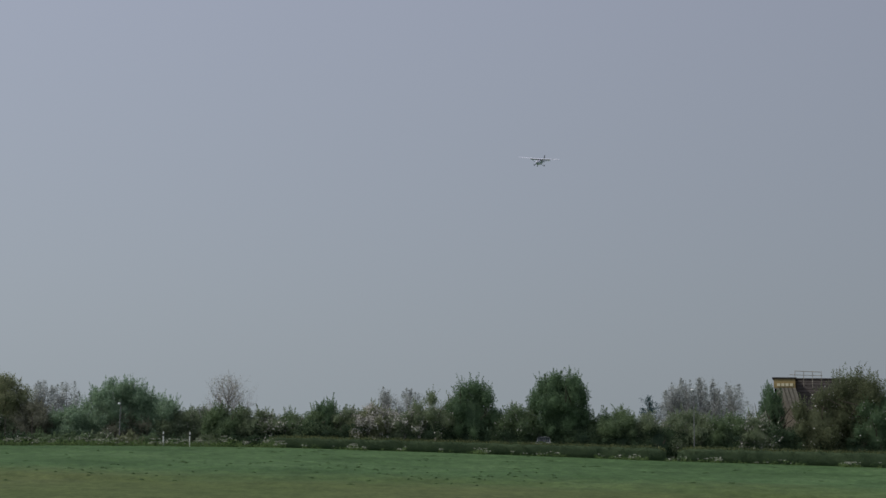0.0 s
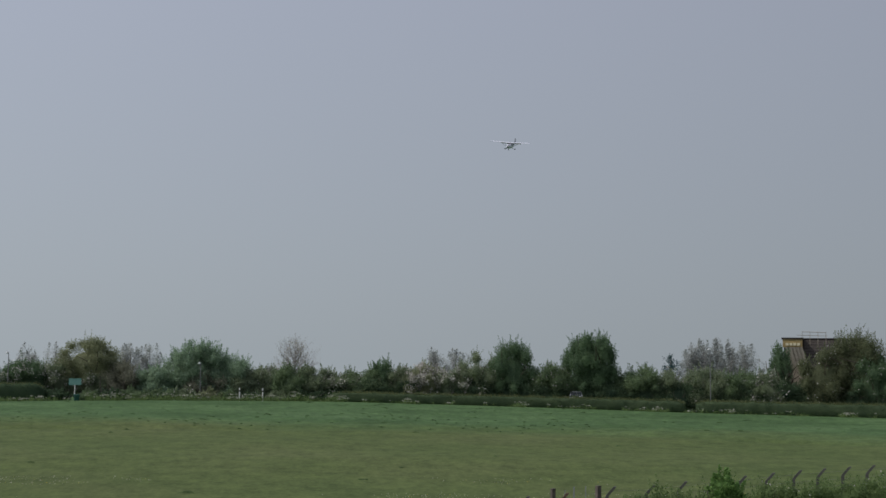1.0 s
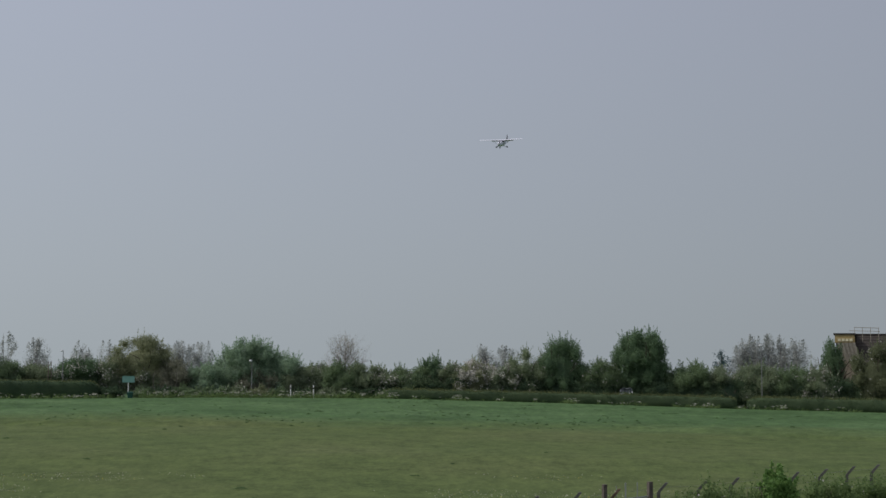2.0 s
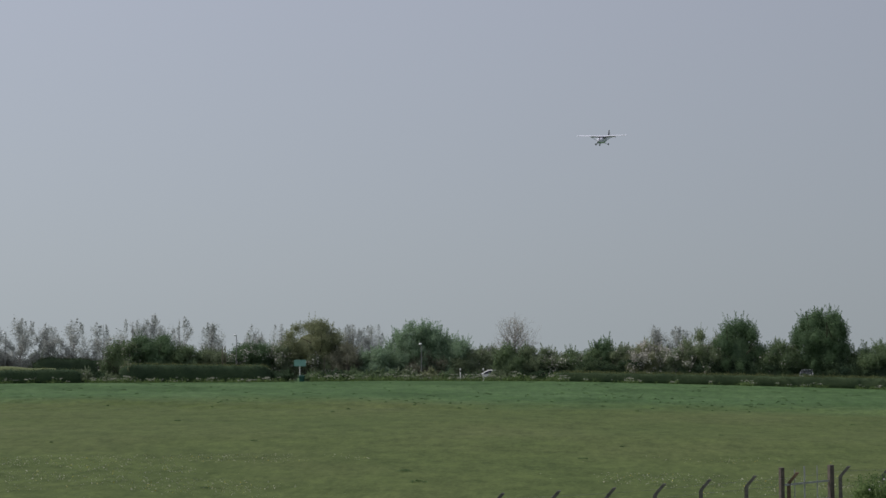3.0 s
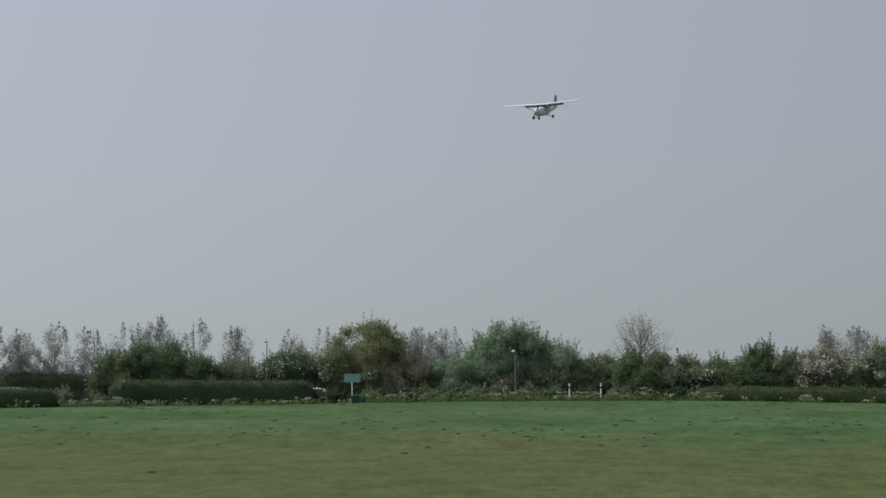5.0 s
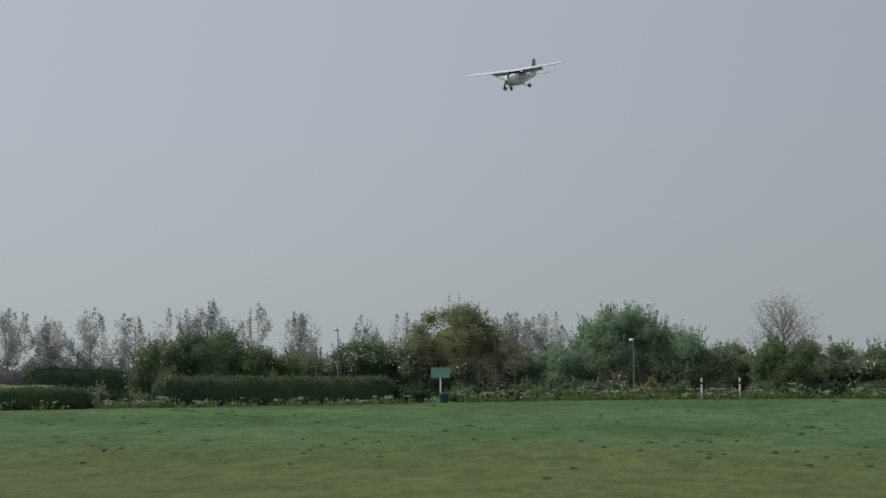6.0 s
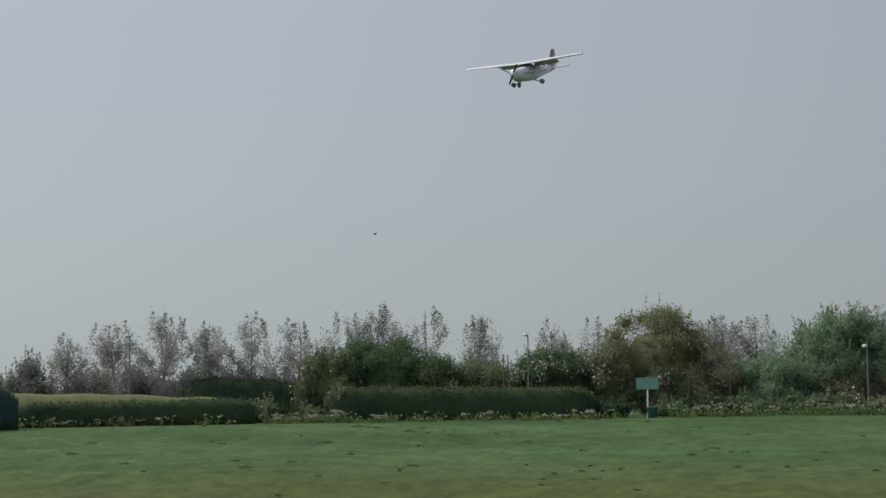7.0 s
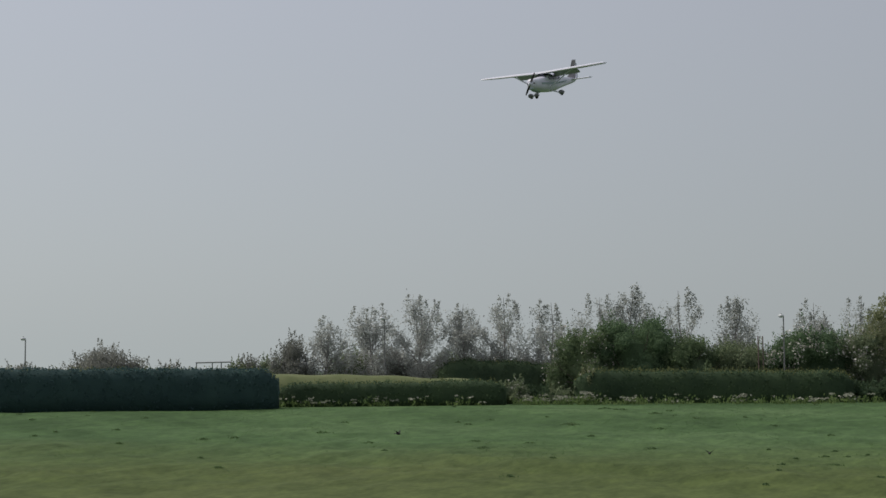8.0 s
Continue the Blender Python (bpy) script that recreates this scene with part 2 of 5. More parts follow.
# ---------------------------------------------------------------- mesh helpers
def lone(name, verts, faces, mat, smooth=False):
    me = bpy.data.meshes.new(name)
    me.from_pydata([tuple(v) for v in verts], [], [tuple(f) for f in faces])
    me.materials.append(mat)
    if smooth:
        me.polygons.foreach_set("use_smooth", [True] * len(me.polygons))
    me.update()
    return new(name, me)


def part(name, shape, mat, parent, label="", smooth=False):
    """One mesh under a thing or a part. shape: (verts, faces) in the parent's space."""
    ob = lone(name, shape[0], shape[1], mat, smooth)
    ob.parent = parent
    return tagged(ob, label)


def thing(name, m, label, category, group=""):
    ob = new(name)
    ob.empty_display_size = 0.3
    ob.matrix_world = m
    return tagged(ob, label, category, group)


def joined(*shapes):
    verts, faces = [], []
    for v, f in shapes:
        k = len(verts)
        verts += [tuple(p) for p in v]
        faces += [tuple(i + k for i in q) for q in f]
    return verts, faces


def box(x0, x1, y0, y1, z0, z1, bevel=0.0):
    bm = bmesh.new()
    bmesh.ops.create_cube(bm, size=1.0)
    for v in bm.verts:
        v.co = Vector(((x0 + x1) / 2 + v.co.x * (x1 - x0), (y0 + y1) / 2 + v.co.y * (y1 - y0), (z0 + z1) / 2 + v.co.z * (z1 - z0)))
    if bevel:
        bmesh.ops.bevel(bm, geom=bm.edges[:], offset=bevel, segments=2, affect="EDGES")
    bm.verts.index_update()
    shape = [v.co.copy() for v in bm.verts], [[v.index for v in f.verts] for f in bm.faces]
    bm.free()
    return shape


def tube(points, radii, sides=8):
    """A round bar along points, with a radius at each."""
    verts, faces = [], []
    pts = [Vector(p) for p in points]
    for k, p in enumerate(pts):
        d = (pts[min(k + 1, len(pts) - 1)] - pts[max(k - 1, 0)]).normalized()
        u = d.orthogonal().normalized()
        w = d.cross(u)
        for s in range(sides):
            q = 2 * math.pi * s / sides
            verts.append(p + (u * math.cos(q) + w * math.sin(q)) * radii[k])
    for k in range(len(pts) - 1):
        for s in range(sides):
            n = (s + 1) % sides
            faces.append((k * sides + s, k * sides + n, (k + 1) * sides + n, (k + 1) * sides + s))
    faces.append(tuple(range(sides))[::-1])
    faces.append(tuple(range((len(pts) - 1) * sides, len(pts) * sides)))
    return verts, faces


def loft(rings):
    """Closed rings of equal length, skinned and capped."""
    n = len(rings[0])
    verts = [p for r in rings for p in r]
    faces = []
    for k in range(len(rings) - 1):
        for s in range(n):
            j = (s + 1) % n
            faces.append((k * n + s, k * n + j, (k + 1) * n + j, (k + 1) * n + s))
    faces.append(tuple(range(n))[::-1])
    faces.append(tuple(range((len(rings) - 1) * n, len(rings) * n)))
    return verts, faces


def leaf_quads(centres, size, rng, aspect=0.62, upright=0.0):
    """Small four-sided leaves or leaf sprays at the centres, turned every way."""
    c = np.asarray(centres, float)
    n = len(c)
    a = rng.normal(size=(n, 3))
    a[:, 2] += upright * np.sign(a[:, 2] + 1e-9) * 2
    a /= np.linalg.norm(a, axis=1)[:, None]
    b = np.cross(a, rng.normal(size=(n, 3)))
    b /= np.linalg.norm(b, axis=1)[:, None] + 1e-9
    s = size * rng.uniform(0.55, 1.35, n)[:, None] / 2
    v = np.stack([c - a * s, c + b * s * aspect, c + a * s, c - b * s * aspect], 1).reshape(-1, 3)
    return v.tolist(), np.arange(4 * n).reshape(n, 4).tolist()


def blob(cx, cy, cz, rx, ry, rz, seed, rough=0.22):
    """An uneven closed lump, the shaded inside of a crown."""
    rows, cols, rings = 6, 10, []
    for i in range(rows):
        th = math.pi * (i + 0.5) / rows
        ring = []
        for j in range(cols):
            ph = 2 * math.pi * j / cols
            d = Vector((math.sin(th) * math.cos(ph), math.sin(th) * math.sin(ph), math.cos(th)))
            k = 1 + rough * noise.noise(d * 1.9 + Vector((seed * 3.1, seed * 1.7, 0)))
            ring.append((cx + d.x * rx * k, cy + d.y * ry * k, cz + d.z * rz * k))
        rings.append(ring)
    return loft(rings)


def polar(a, r, z=0.0):
    """A place by its bearing (degrees to the left of +y), its distance from the origin and its height."""
    return Vector((-r * math.sin(radians(a)), r * math.cos(radians(a)), z))


# ---------------------------------------------------------------- ground
EDGE_A = [-180, -60, -17, -9.5, -5, -0.4, 4, 11, 17, 24, 33, 60, 180]
EDGE_Z = [4.0, 3.3, 3.36, 3.63, 3.92, 4.18, 4.39, 4.38, 4.21, 4.14, 3.98, 4.0, 4.0]


def ground_z(x, y):
    r, a = math.hypot(x, y), math.degrees(math.atan2(-x, y))
    edge = float(np.interp(a, EDGE_A, EDGE_Z))
    if r < 50:
        z = 6.4 * max(0.0, 1 - r / 42) ** 1.3 - 1.2
    elif r < 158:
        z = edge * (r - 50) / 108 - 1.2 * min(1.0, max(0.0, (95 - r) / 27))
    elif r < 400:
        z = edge - 0.37 * min(1, max(0, (r - 163) / 3.5)) - 0.006 * max(0, r - 182)
    else:
        z = edge - 0.37 - 0.006 * 218 - 0.008 * (r - 400)
    if 48 < r < 158:
        w = min(1, (r - 48) / 15) * min(1, (158 - r) / 6)
        tussock = min(1, max(0, (r - 115) / 8))
        bank = 119.0 + 10.0 * min(1, max(0, (-x - 11) / 39)) + 7.0 * noise.noise(Vector((x * 0.03, y * 0.03, 21.0))) + 1.4 * noise.noise(Vector((x * 0.2, y * 0.2, 5.0)))
        z += w * 0.20 * min(1, max(0, (r - bank) / 1.8))
        z += w * tussock * (0.10 + 0.14 * max(0, noise.noise(Vector((x * 0.08, y * 0.10, 44.0))) + 0.2)) * noise.noise(Vector((x * 0.9, y * 0.55, 31.0)))
        z += w * tussock * 0.045 * noise.noise(Vector((x * 0.32, y * 0.42, 17.0)))
        z += w * (0.10 + 0.07 * min(1, max(0, (r - 95) / 30))) * noise.noise(Vector((x * 0.07, y * 0.11, 3.0))) + w * 0.02 * noise.noise(Vector((x * 0.35, y * 0.5, 9.0)))
    return z


def on_ground(a, r, up=0.0):
    p = polar(a, r)
    return Vector((p.x, p.y, ground_z(p.x, p.y) + up))


def build_ground():
    angles = list(np.arange(-180, -42, 6.0)) + list(np.arange(-42, -24, 0.75)) + list(np.arange(-24, 44, 0.22)) + list(np.arange(44, 62, 0.75)) + list(np.arange(62, 180, 6.0))
    radii = list(np.arange(1, 48, 4.0)) + list(np.arange(48, 112, 1.0)) + list(np.arange(112, 158, 0.45)) + list(np.arange(158, 180, 0.9)) + list(np.geomspace(182, 4500, 26))
    verts, faces = [(0, 0, ground_z(0, 0))], []
    for r in radii:
        for a in angles:
            p = polar(a, r)
            verts.append((p.x, p.y, ground_z(p.x, p.y)))
    n = len(angles)
    for s in range(n):
        faces.append((0, 1 + (s + 1) % n, 1 + s))
    for k in range(len(radii) - 1):
        for s in range(n):
            j = (s + 1) % n
            faces.append((1 + k * n + s, 1 + k * n + j, 1 + (k + 1) * n + j, 1 + (k + 1) * n + s))
    ob = lone("ground", verts, [f[::-1] for f in faces], M_FIELD, smooth=True)
    tagged(ob, "green meadow rising gently to hedges, patchy mown grass", "ground", kind="structure")


def build_road():
    verts, faces = [], []
    for k, a in enumerate(np.arange(-30, 50, 0.5)):
        for r in (165.2, 170.2):
            p = polar(a, r)
            verts.append((p.x, p.y, ground_z(*polar(a, 167.7).xy) + 0.12))
        if k:
            faces.append((2 * k - 2, 2 * k - 1, 2 * k + 1, 2 * k))
    for f in range(len(faces)):
        faces[f] = faces[f][::-1]
    ob = lone("road", verts, faces, M_ASPHALT)
    tagged(ob, "narrow grey asphalt lane hidden behind the hedges", "road", kind="structure")


build_ground()
build_road()


# ---------------------------------------------------------------- hedges
def build_hedge(a0, a1, r, top0, top1, depth, mat, label, seed, ragged=0.14, density=120, leaf=0.125, base_up=0.0, tips=1.0):
    """A clipped hedge on an arc of the field's edge: a rough body closed all round, with leaves over it."""
    rng = np.random.default_rng(seed)
    am = (a0 + a1) / 2
    root = thing("hedge", Matrix.Translation(on_ground(am, r)), label, "hedge")
    o = root.matrix_world.translation
    length = abs(a1 - a0) * math.pi / 180 * r
    steps = max(6, int(length / 0.7))
    rings, spots = [], []
    for k in range(steps + 1):
        f = k / steps
        a = a0 + (a1 - a0) * f
        bz = ground_z(*polar(a, r).xy) - 0.05 + base_up
        tz = top0 + (top1 - top0) * f
        ends = min(1.0, min(f, 1 - f) * length / 0.9)
        tz = bz + (tz - bz) * (0.72 + 0.28 * math.sqrt(ends))
        ring = []
        for dr, fz in ((-0.92, 0), (-1.02, 0.35), (-1.0, 0.75), (-0.8, 0.96), (-0.3, 1.0), (0.3, 1.0), (0.8, 0.96), (1, 0.75), (1.02, 0.35), (0.92, 0)):
            wob = 1 + ragged * noise.noise(Vector((a * r * 0.02, fz * 2 + dr, seed)))
            p = polar(a, r + dr * depth / 2 * (0.55 + 0.45 * ends) * wob, bz + (tz - bz) * fz * (1 + ragged * 0.5 * noise.noise(Vector((a * r * 0.035, 7, seed)))))
            ring.append(p - o)
        rings.append(ring)
    part("body", loft(rings), mat, root, smooth=True)
    n = int(length * (abs((top0 + top1) / 2 - o.z) * 2 + depth) * density)
    ks, js = rng.integers(0, steps, n), rng.integers(0, 9, n)
    u, w = rng.random(n), rng.random(n)
    R = np.array([[list(p) for p in ring] for ring in rings])
    q = ((1 - u)[:, None] * ((1 - w)[:, None] * R[ks, js] + w[:, None] * R[ks, js + 1])
         + u[:, None] * ((1 - w)[:, None] * R[ks + 1, js] + w[:, None] * R[ks + 1, js + 1]))
    lump = np.array([noise.noise(Vector(p) * 1.5 + Vector((seed, 0, 0))) for p in q])
    q += rng.normal(size=q.shape) * (0.04 + ragged * 0.28) + (q - R[ks].mean(1)) * (0.16 * lump)[:, None]
    part("foliage", leaf_quads(q, leaf, rng), mat, root)
    # pale shoots along the top edge paint the hedge's sunlit rim
    n = int(length * 120 * tips)
    ks, w = rng.integers(0, steps, n), rng.choice([3, 4, 4, 4, 5, 5, 6], n)
    u, keep = rng.random(n)[:, None], np.array([noise.noise(Vector((k * 0.45, seed, 3))) for k in ks]) + rng.normal(size=n) * 0.35 > -0.25
    q = ((1 - u) * R[ks, w] + u * R[ks + 1, w] + np.abs(rng.normal(size=(n, 3))) * np.array([0.03, 0.03, 0.11]) + rng.normal(size=(n, 3)) * 0.06)[keep]
    shoots = part("lit_rim_shoots", leaf_quads(q, leaf, rng, 0.5, upright=0.4), M_TIPS, root, "shoots along the top, coloured pale yellow-green as its lit rim")
    tagged(shoots, "shoots along the top, coloured pale yellow-green as its lit rim", kind="stuff")
    return root


build_hedge(27.78, 39.0, 156.5, 6.36, 6.50, 2.0, M_DARK_HEDGE, "tall dark clipped evergreen hedge at the field edge", 11, ragged=0.06, tips=0.25)
build_hedge(22.95, 27.9, 159.5, 5.55, 5.42, 1.5, M_HEDGE, "low clipped green hedge above flowering weeds", 12, tips=0.35)
build_hedge(22.05, 24.75, 171.8, 6.55, 6.80, 1.8, M_HEDGE, "dark clipped hedge on the far side of the lane", 13, tips=0.3)
build_hedge(15.62, 21.5, 161.6, 5.98, 6.12, 1.8, M_HEDGE, "long flat-topped clipped hedge beside the sign", 14, ragged=0.06)
build_hedge(-9.75, 4.4, 160.4, 4.83, 5.40, 1.3, M_LOW_HEDGE, "long low clipped hedge along the meadow", 15, ragged=0.20, tips=1.5)
build_hedge(-24.0, -10.15, 160.4, 4.50, 4.86, 1.3, M_LOW_HEDGE, "low clipped hedge in front of the thicket", 16, ragged=0.20, tips=1.5)


# ---------------------------------------------------------------- pale grassy bank between the low hedge and the lane, added for the far field
def build_rise():
    rings = []
    for k, a in enumerate(np.arange(22.9, 30.1, 0.2)):
        f = min(1, k / 5, (36 - k) / 5)
        crest = float(np.interp(a, (22.9, 24.5, 26.0, 30.1), (5.62, 5.70, 5.94, 6.06))) + 0.04 * math.sin(a * 5)
        ring = []
        for dr, fz in ((-1.6, -0.03), (-1.1, 0.55), (-0.5, 0.9), (0.2, 1.0), (0.9, 0.93), (1.4, 0.5), (1.8, -0.03)):
            p = polar(a, 163.2 + dr)
            g = ground_z(p.x, p.y)
            ring.append((p.x, p.y, g + (crest - g) * fz * (0.25 + 0.75 * max(0, f))))
        rings.append(ring)
    ob = lone("far_field_bank", *loft(rings), M_RISE, smooth=True)
    tagged(ob, "added bank of pale dry grass standing in for the far field", "ground", kind="structure")


build_rise()


# ---------------------------------------------------------------- trees and bushes
def limb(p, d, length, radius, rng, out, depth, spread=0.6, up=0.25, tips=None):
    """A tapered limb that forks on the way up; collects tube shapes and the tips."""
    pts, rad = [p], [radius]
    for k in range(3):
        d = (d + Vector(rng.normal(size=3)) * 0.12 + Vector((0, 0, up * 0.3))).normalized()
        pts.append(pts[-1] + d * length / 3)
        rad.append(radius * (1 - 0.24 * (k + 1)))
    out.append(tube(pts, rad, 5 if radius > 0.04 else 3))
    if tips is not None:
        tips += [(pts[1], depth), (pts[2], depth), (pts[3], depth)]
    if depth > 0:
        for k in range(int(rng.integers(3, 5))):
            nd = (d + Vector(rng.normal(size=3)) * spread + Vector((0, 0, up))).normalized()
            limb(pts[1 + k % 3], nd, length * rng.uniform(0.5, 0.78), radius * 0.5, rng, out, depth - 1, spread, up, tips)


def leafy_tree(a, r, top, width, mat, label, seed, name="tree", category="tree", clear=0.0, lobes=13, leaf=0.135, density=118,
               shoots=26, blossom=0.0, group="", open_crown=0.0, depth=None, boxy=2.6, lump_size=(0.27, 0.50)):
    """A broad tree or bush. clear: the share of its height below the crown."""
    rng = np.random.default_rng(seed)
    base = on_ground(a, r, -0.1)
    h = top - base.z
    root = thing(name, Matrix.Translation(base) @ pose(0, 0, 0, 0, 0, a), label, category, group)
    wood = []
    tr = max(0.05, min(0.3, h * 0.026))
    wood.append(tube([(0, 0, 0), (0.03, 0, h * 0.2), (0.06, 0.05, h * 0.45)], [tr * 1.25, tr, tr * 0.7], 8))
    for k in range(6):
        q = 2 * math.pi * (k + rng.random()) / 6
        limb(Vector((0, 0, h * rng.uniform(0.15, 0.42))), Vector((math.cos(q) * 0.8, math.sin(q) * 0.6, 0.8)).normalized(), h * 0.34, tr * 0.5, rng, wood, 1)
    part("trunk", joined(*wood), M_BARK, root)
    zc0, zc1 = h * clear, h * 0.985
    cz, rz, rx = (zc0 + zc1) / 2, (zc1 - zc0) / 2, width * 0.56
    ry = (depth or min(width, 5.0)) / 2
    cores, centres, shoot_pts = [], [], []
    for k in range(lobes):
        g = (k + 0.5) / lobes
        d = np.array([math.sqrt(1 - (1 - 2 * g) ** 2) * math.cos(2.4 * k + seed), 0.8 * math.sqrt(1 - (1 - 2 * g) ** 2) * math.sin(2.4 * k + seed), 1 - 2 * g])
        d = d + rng.normal(size=3) * 0.24
        d /= (np.abs(d) ** boxy).sum() ** (1 / boxy)
        rad = rng.uniform(*lump_size)
        off = 1.03 - rad
        low = clear < 0.1 and d[2] < 0
        c = np.array([d[0] * rx * off * (1.08 if low else 1.0), d[1] * ry * off, cz + d[2] * rz * off])
        s = np.array([rx, ry, rz]) * rad * rng.uniform(0.85, 1.1)
        s = np.maximum(s, np.mean(s) * 0.75)
        if open_crown < 0.5:
            cores.append(blob(*c, *(s * (0.57 - 0.32 * open_crown)), seed + k * 0.77))
        area = 4 * math.pi * np.mean(s) ** 2
        n = int(area * density * (1 - 0.35 * open_crown)) + 30
        v = rng.normal(size=(n, 3))
        v /= np.linalg.norm(v, axis=1)[:, None]
        lump = np.array([1 + 0.42 * noise.noise(Vector(q * 2.9) + Vector((seed, k, 0))) for q in v])
        rr = rng.uniform(0.66 - 0.3 * open_crown, 1.06, n) * lump
        centres.append(c + v * s * rr[:, None])
        m = max(1, 2 * shoots // lobes)
        for _ in range(m):
            d2 = rng.normal(size=3)
            d2[2] = abs(d2[2]) + 0.5
            d2 /= np.linalg.norm(d2)
            p0 = c + d2 * s * 0.95
            ln = rng.uniform(0.3, 1.05) * min(1.0, 0.4 + h / 10)
            tt = np.linspace(0, 1, 26)[:, None]
            lean = np.array([rng.normal() * 0.25, 0, 1.0])
            shoot_pts.append(p0 + tt * ln * (d2 * 0.5 + lean * 0.6) + rng.normal(size=(26, 3)) * 0.075 * (1.25 - tt))
    if open_crown < 0.5:
        inner = np.array([rx * 0.56, ry * 0.5, rz * 0.60])
        cores.append(blob(0, 0, cz * 0.92, *inner, seed + 5.5))
        n = int(4 * math.pi * np.mean(inner) ** 2 * density * 1.1)
        v = rng.normal(size=(n, 3))
        v /= np.linalg.norm(v, axis=1)[:, None]
        centres.append(np.array([0, 0, cz * 0.92]) + v * inner * rng.uniform(0.92, 1.5, n)[:, None])
    pts = np.concatenate(centres + shoot_pts)
    pts = pts[pts[:, 2] > 0.05]
    split = rng.random(len(pts)) < blossom * np.clip(0.35 + 0.9 * (pts[:, 2] / h), 0, 1)
    if blossom:
        patch = np.array([noise.noise(Vector(q) * 0.9 + Vector((seed, 0, 0))) for q in pts])
        split &= patch > 0.0
    shapes = [leaf_quads(pts[~split], leaf, rng)] + cores
    part("crown", joined(*shapes), mat, root)
    if blossom:
        part("blossom", leaf_quads(pts[split] + rng.normal(size=(split.sum(), 3)) * 0.08, leaf * 1.1, rng, 0.9), M_BLOSSOM, root, "white and pinkish hawthorn blossom")
    return root


def poplar(a, r, top, width, seed, mat=None, leaf=0.13, density=1.0):
    """A young poplar: an egg-shaped crown of steep limbs, leaf clumps along them and sky between them, ending in a few spires."""
    rng = np.random.default_rng(seed)
    base = on_ground(a, r, -0.1)
    h = top - base.z
    root = thing("poplar", Matrix.Translation(base) @ pose(0, 0, 0, 0, 0, a), "slender poplar with sparse grey-green spring leaves", "tree", "row of poplars")
    bend = rng.normal(size=2) * 0.12
    wood = [tube([(0, 0, 0), (bend[0], 0, h * 0.4), (bend[1], 0, h * 0.72), (0, 0, h * 0.97)], [0.095, 0.07, 0.04, 0.012], 6)]
    centres = []

    def reach_at(f):
        return width * 0.96 * float(np.interp(f, (0.0, 0.12, 0.30, 0.52, 0.72, 0.88, 1.0), (0.50, 0.80, 1.0, 0.98, 0.78, 0.46, 0.14)))

    def clump(c, spread, n):
        centres.append(np.asarray(c) + rng.normal(size=(max(4, n), 3)) * np.array([spread, spread, spread * 1.25]))
    limbs = int(rng.integers(25, 31))
    for k in range(limbs):
        f0 = rng.uniform(0.05, 0.60)
        f1 = min(0.99, f0 + rng.uniform(0.20, 0.40))
        q = 2.4 * k + rng.normal() * 0.4
        out = reach_at(f1) * rng.uniform(0.55, 1.05)
        start, end = np.array([0, 0, h * f0]), np.array([math.cos(q) * out, math.sin(q) * out * 0.8, h * f1])
        mid = (start + end) / 2 + np.array([math.cos(q), math.sin(q), 0]) * out * 0.16
        wood.append(tube([start, mid, end], [0.034, 0.022, 0.006], 3))
        for t in np.arange(0.30, 1.02, 0.115):
            if rng.random() < 0.20:
                continue
            p = (1 - t) ** 2 * start + 2 * t * (1 - t) * mid + t ** 2 * end
            clump(p + rng.normal(size=3) * 0.16, rng.uniform(0.12, 0.29) * (1.15 - 0.3 * t), int(rng.integers(26, 72) * density))
    for t in np.arange(0.36, 0.93, 0.05):
        clump((rng.normal() * 0.16, rng.normal() * 0.16, h * t), 0.22 * (1.35 - t), int(18 * density))
    for k in range(int(rng.integers(4, 7))):
        x, f = rng.normal() * width * 0.24, 0.99 if k == 0 else rng.uniform(0.84, 0.98)
        for t in np.linspace(0, 1, 6):
            clump((x * (1 - 0.2 * t), 0, h * (f - 0.20 + 0.20 * t)), 0.19 * (1.3 - t), int(24 * density))
    for _ in range(22):
        clump((rng.normal() * width * 0.32, rng.normal() * 0.5, h * rng.uniform(0.04, 0.40)), 0.36, int(44 * density))
    part("trunk", joined(*wood), M_TWIG, root)
    part("crown", leaf_quads(np.concatenate(centres), leaf, rng, 0.7), mat or M_POPLAR, root)
    return root


def bare_tree(a, r, top, width, seed):
    rng = np.random.default_rng(seed)
    base = on_ground(a, r, -0.1)
    h = top - base.z
    root = thing("ash_tree", Matrix.Translation(base) @ pose(0, 0, 0, 0, 0, a), "nearly bare grey ash tree with a fan of fine twigs", "tree")
    wood, tips = [], []
    wood.append(tube([(0, 0, 0), (0.05, 0, h * 0.25), (0, 0, h * 0.5), (0.05, 0, h * 0.74)], [0.16, 0.13, 0.08, 0.03], 7))
    for k in range(30):
        q, u = 2.4 * k, k / 29
        d = Vector((math.cos(q) * (1.15 - 0.75 * u), math.sin(q) * 0.6, 0.52 + 0.6 * u)).normalized()
        limb(Vector((0.02, 0, h * (0.30 + 0.42 * u))), d, h * (0.262 - 0.085 * u) * width / 4.7, 0.062 - 0.02 * u, rng, wood, 3, spread=0.55, up=0.16, tips=tips)
    part("trunk", joined(*wood), M_TWIG, root)
    pts = np.array([list(p) for p, d in tips if d < 1])
    pts = pts + rng.normal(size=pts.shape) * 0.13
    pts = pts[pts[:, 2] < h][::6]
    part("crown", leaf_quads(pts, 0.13, rng), M_PALE_BUSH, root, "sparse unopened pale leaf buds")
    return root


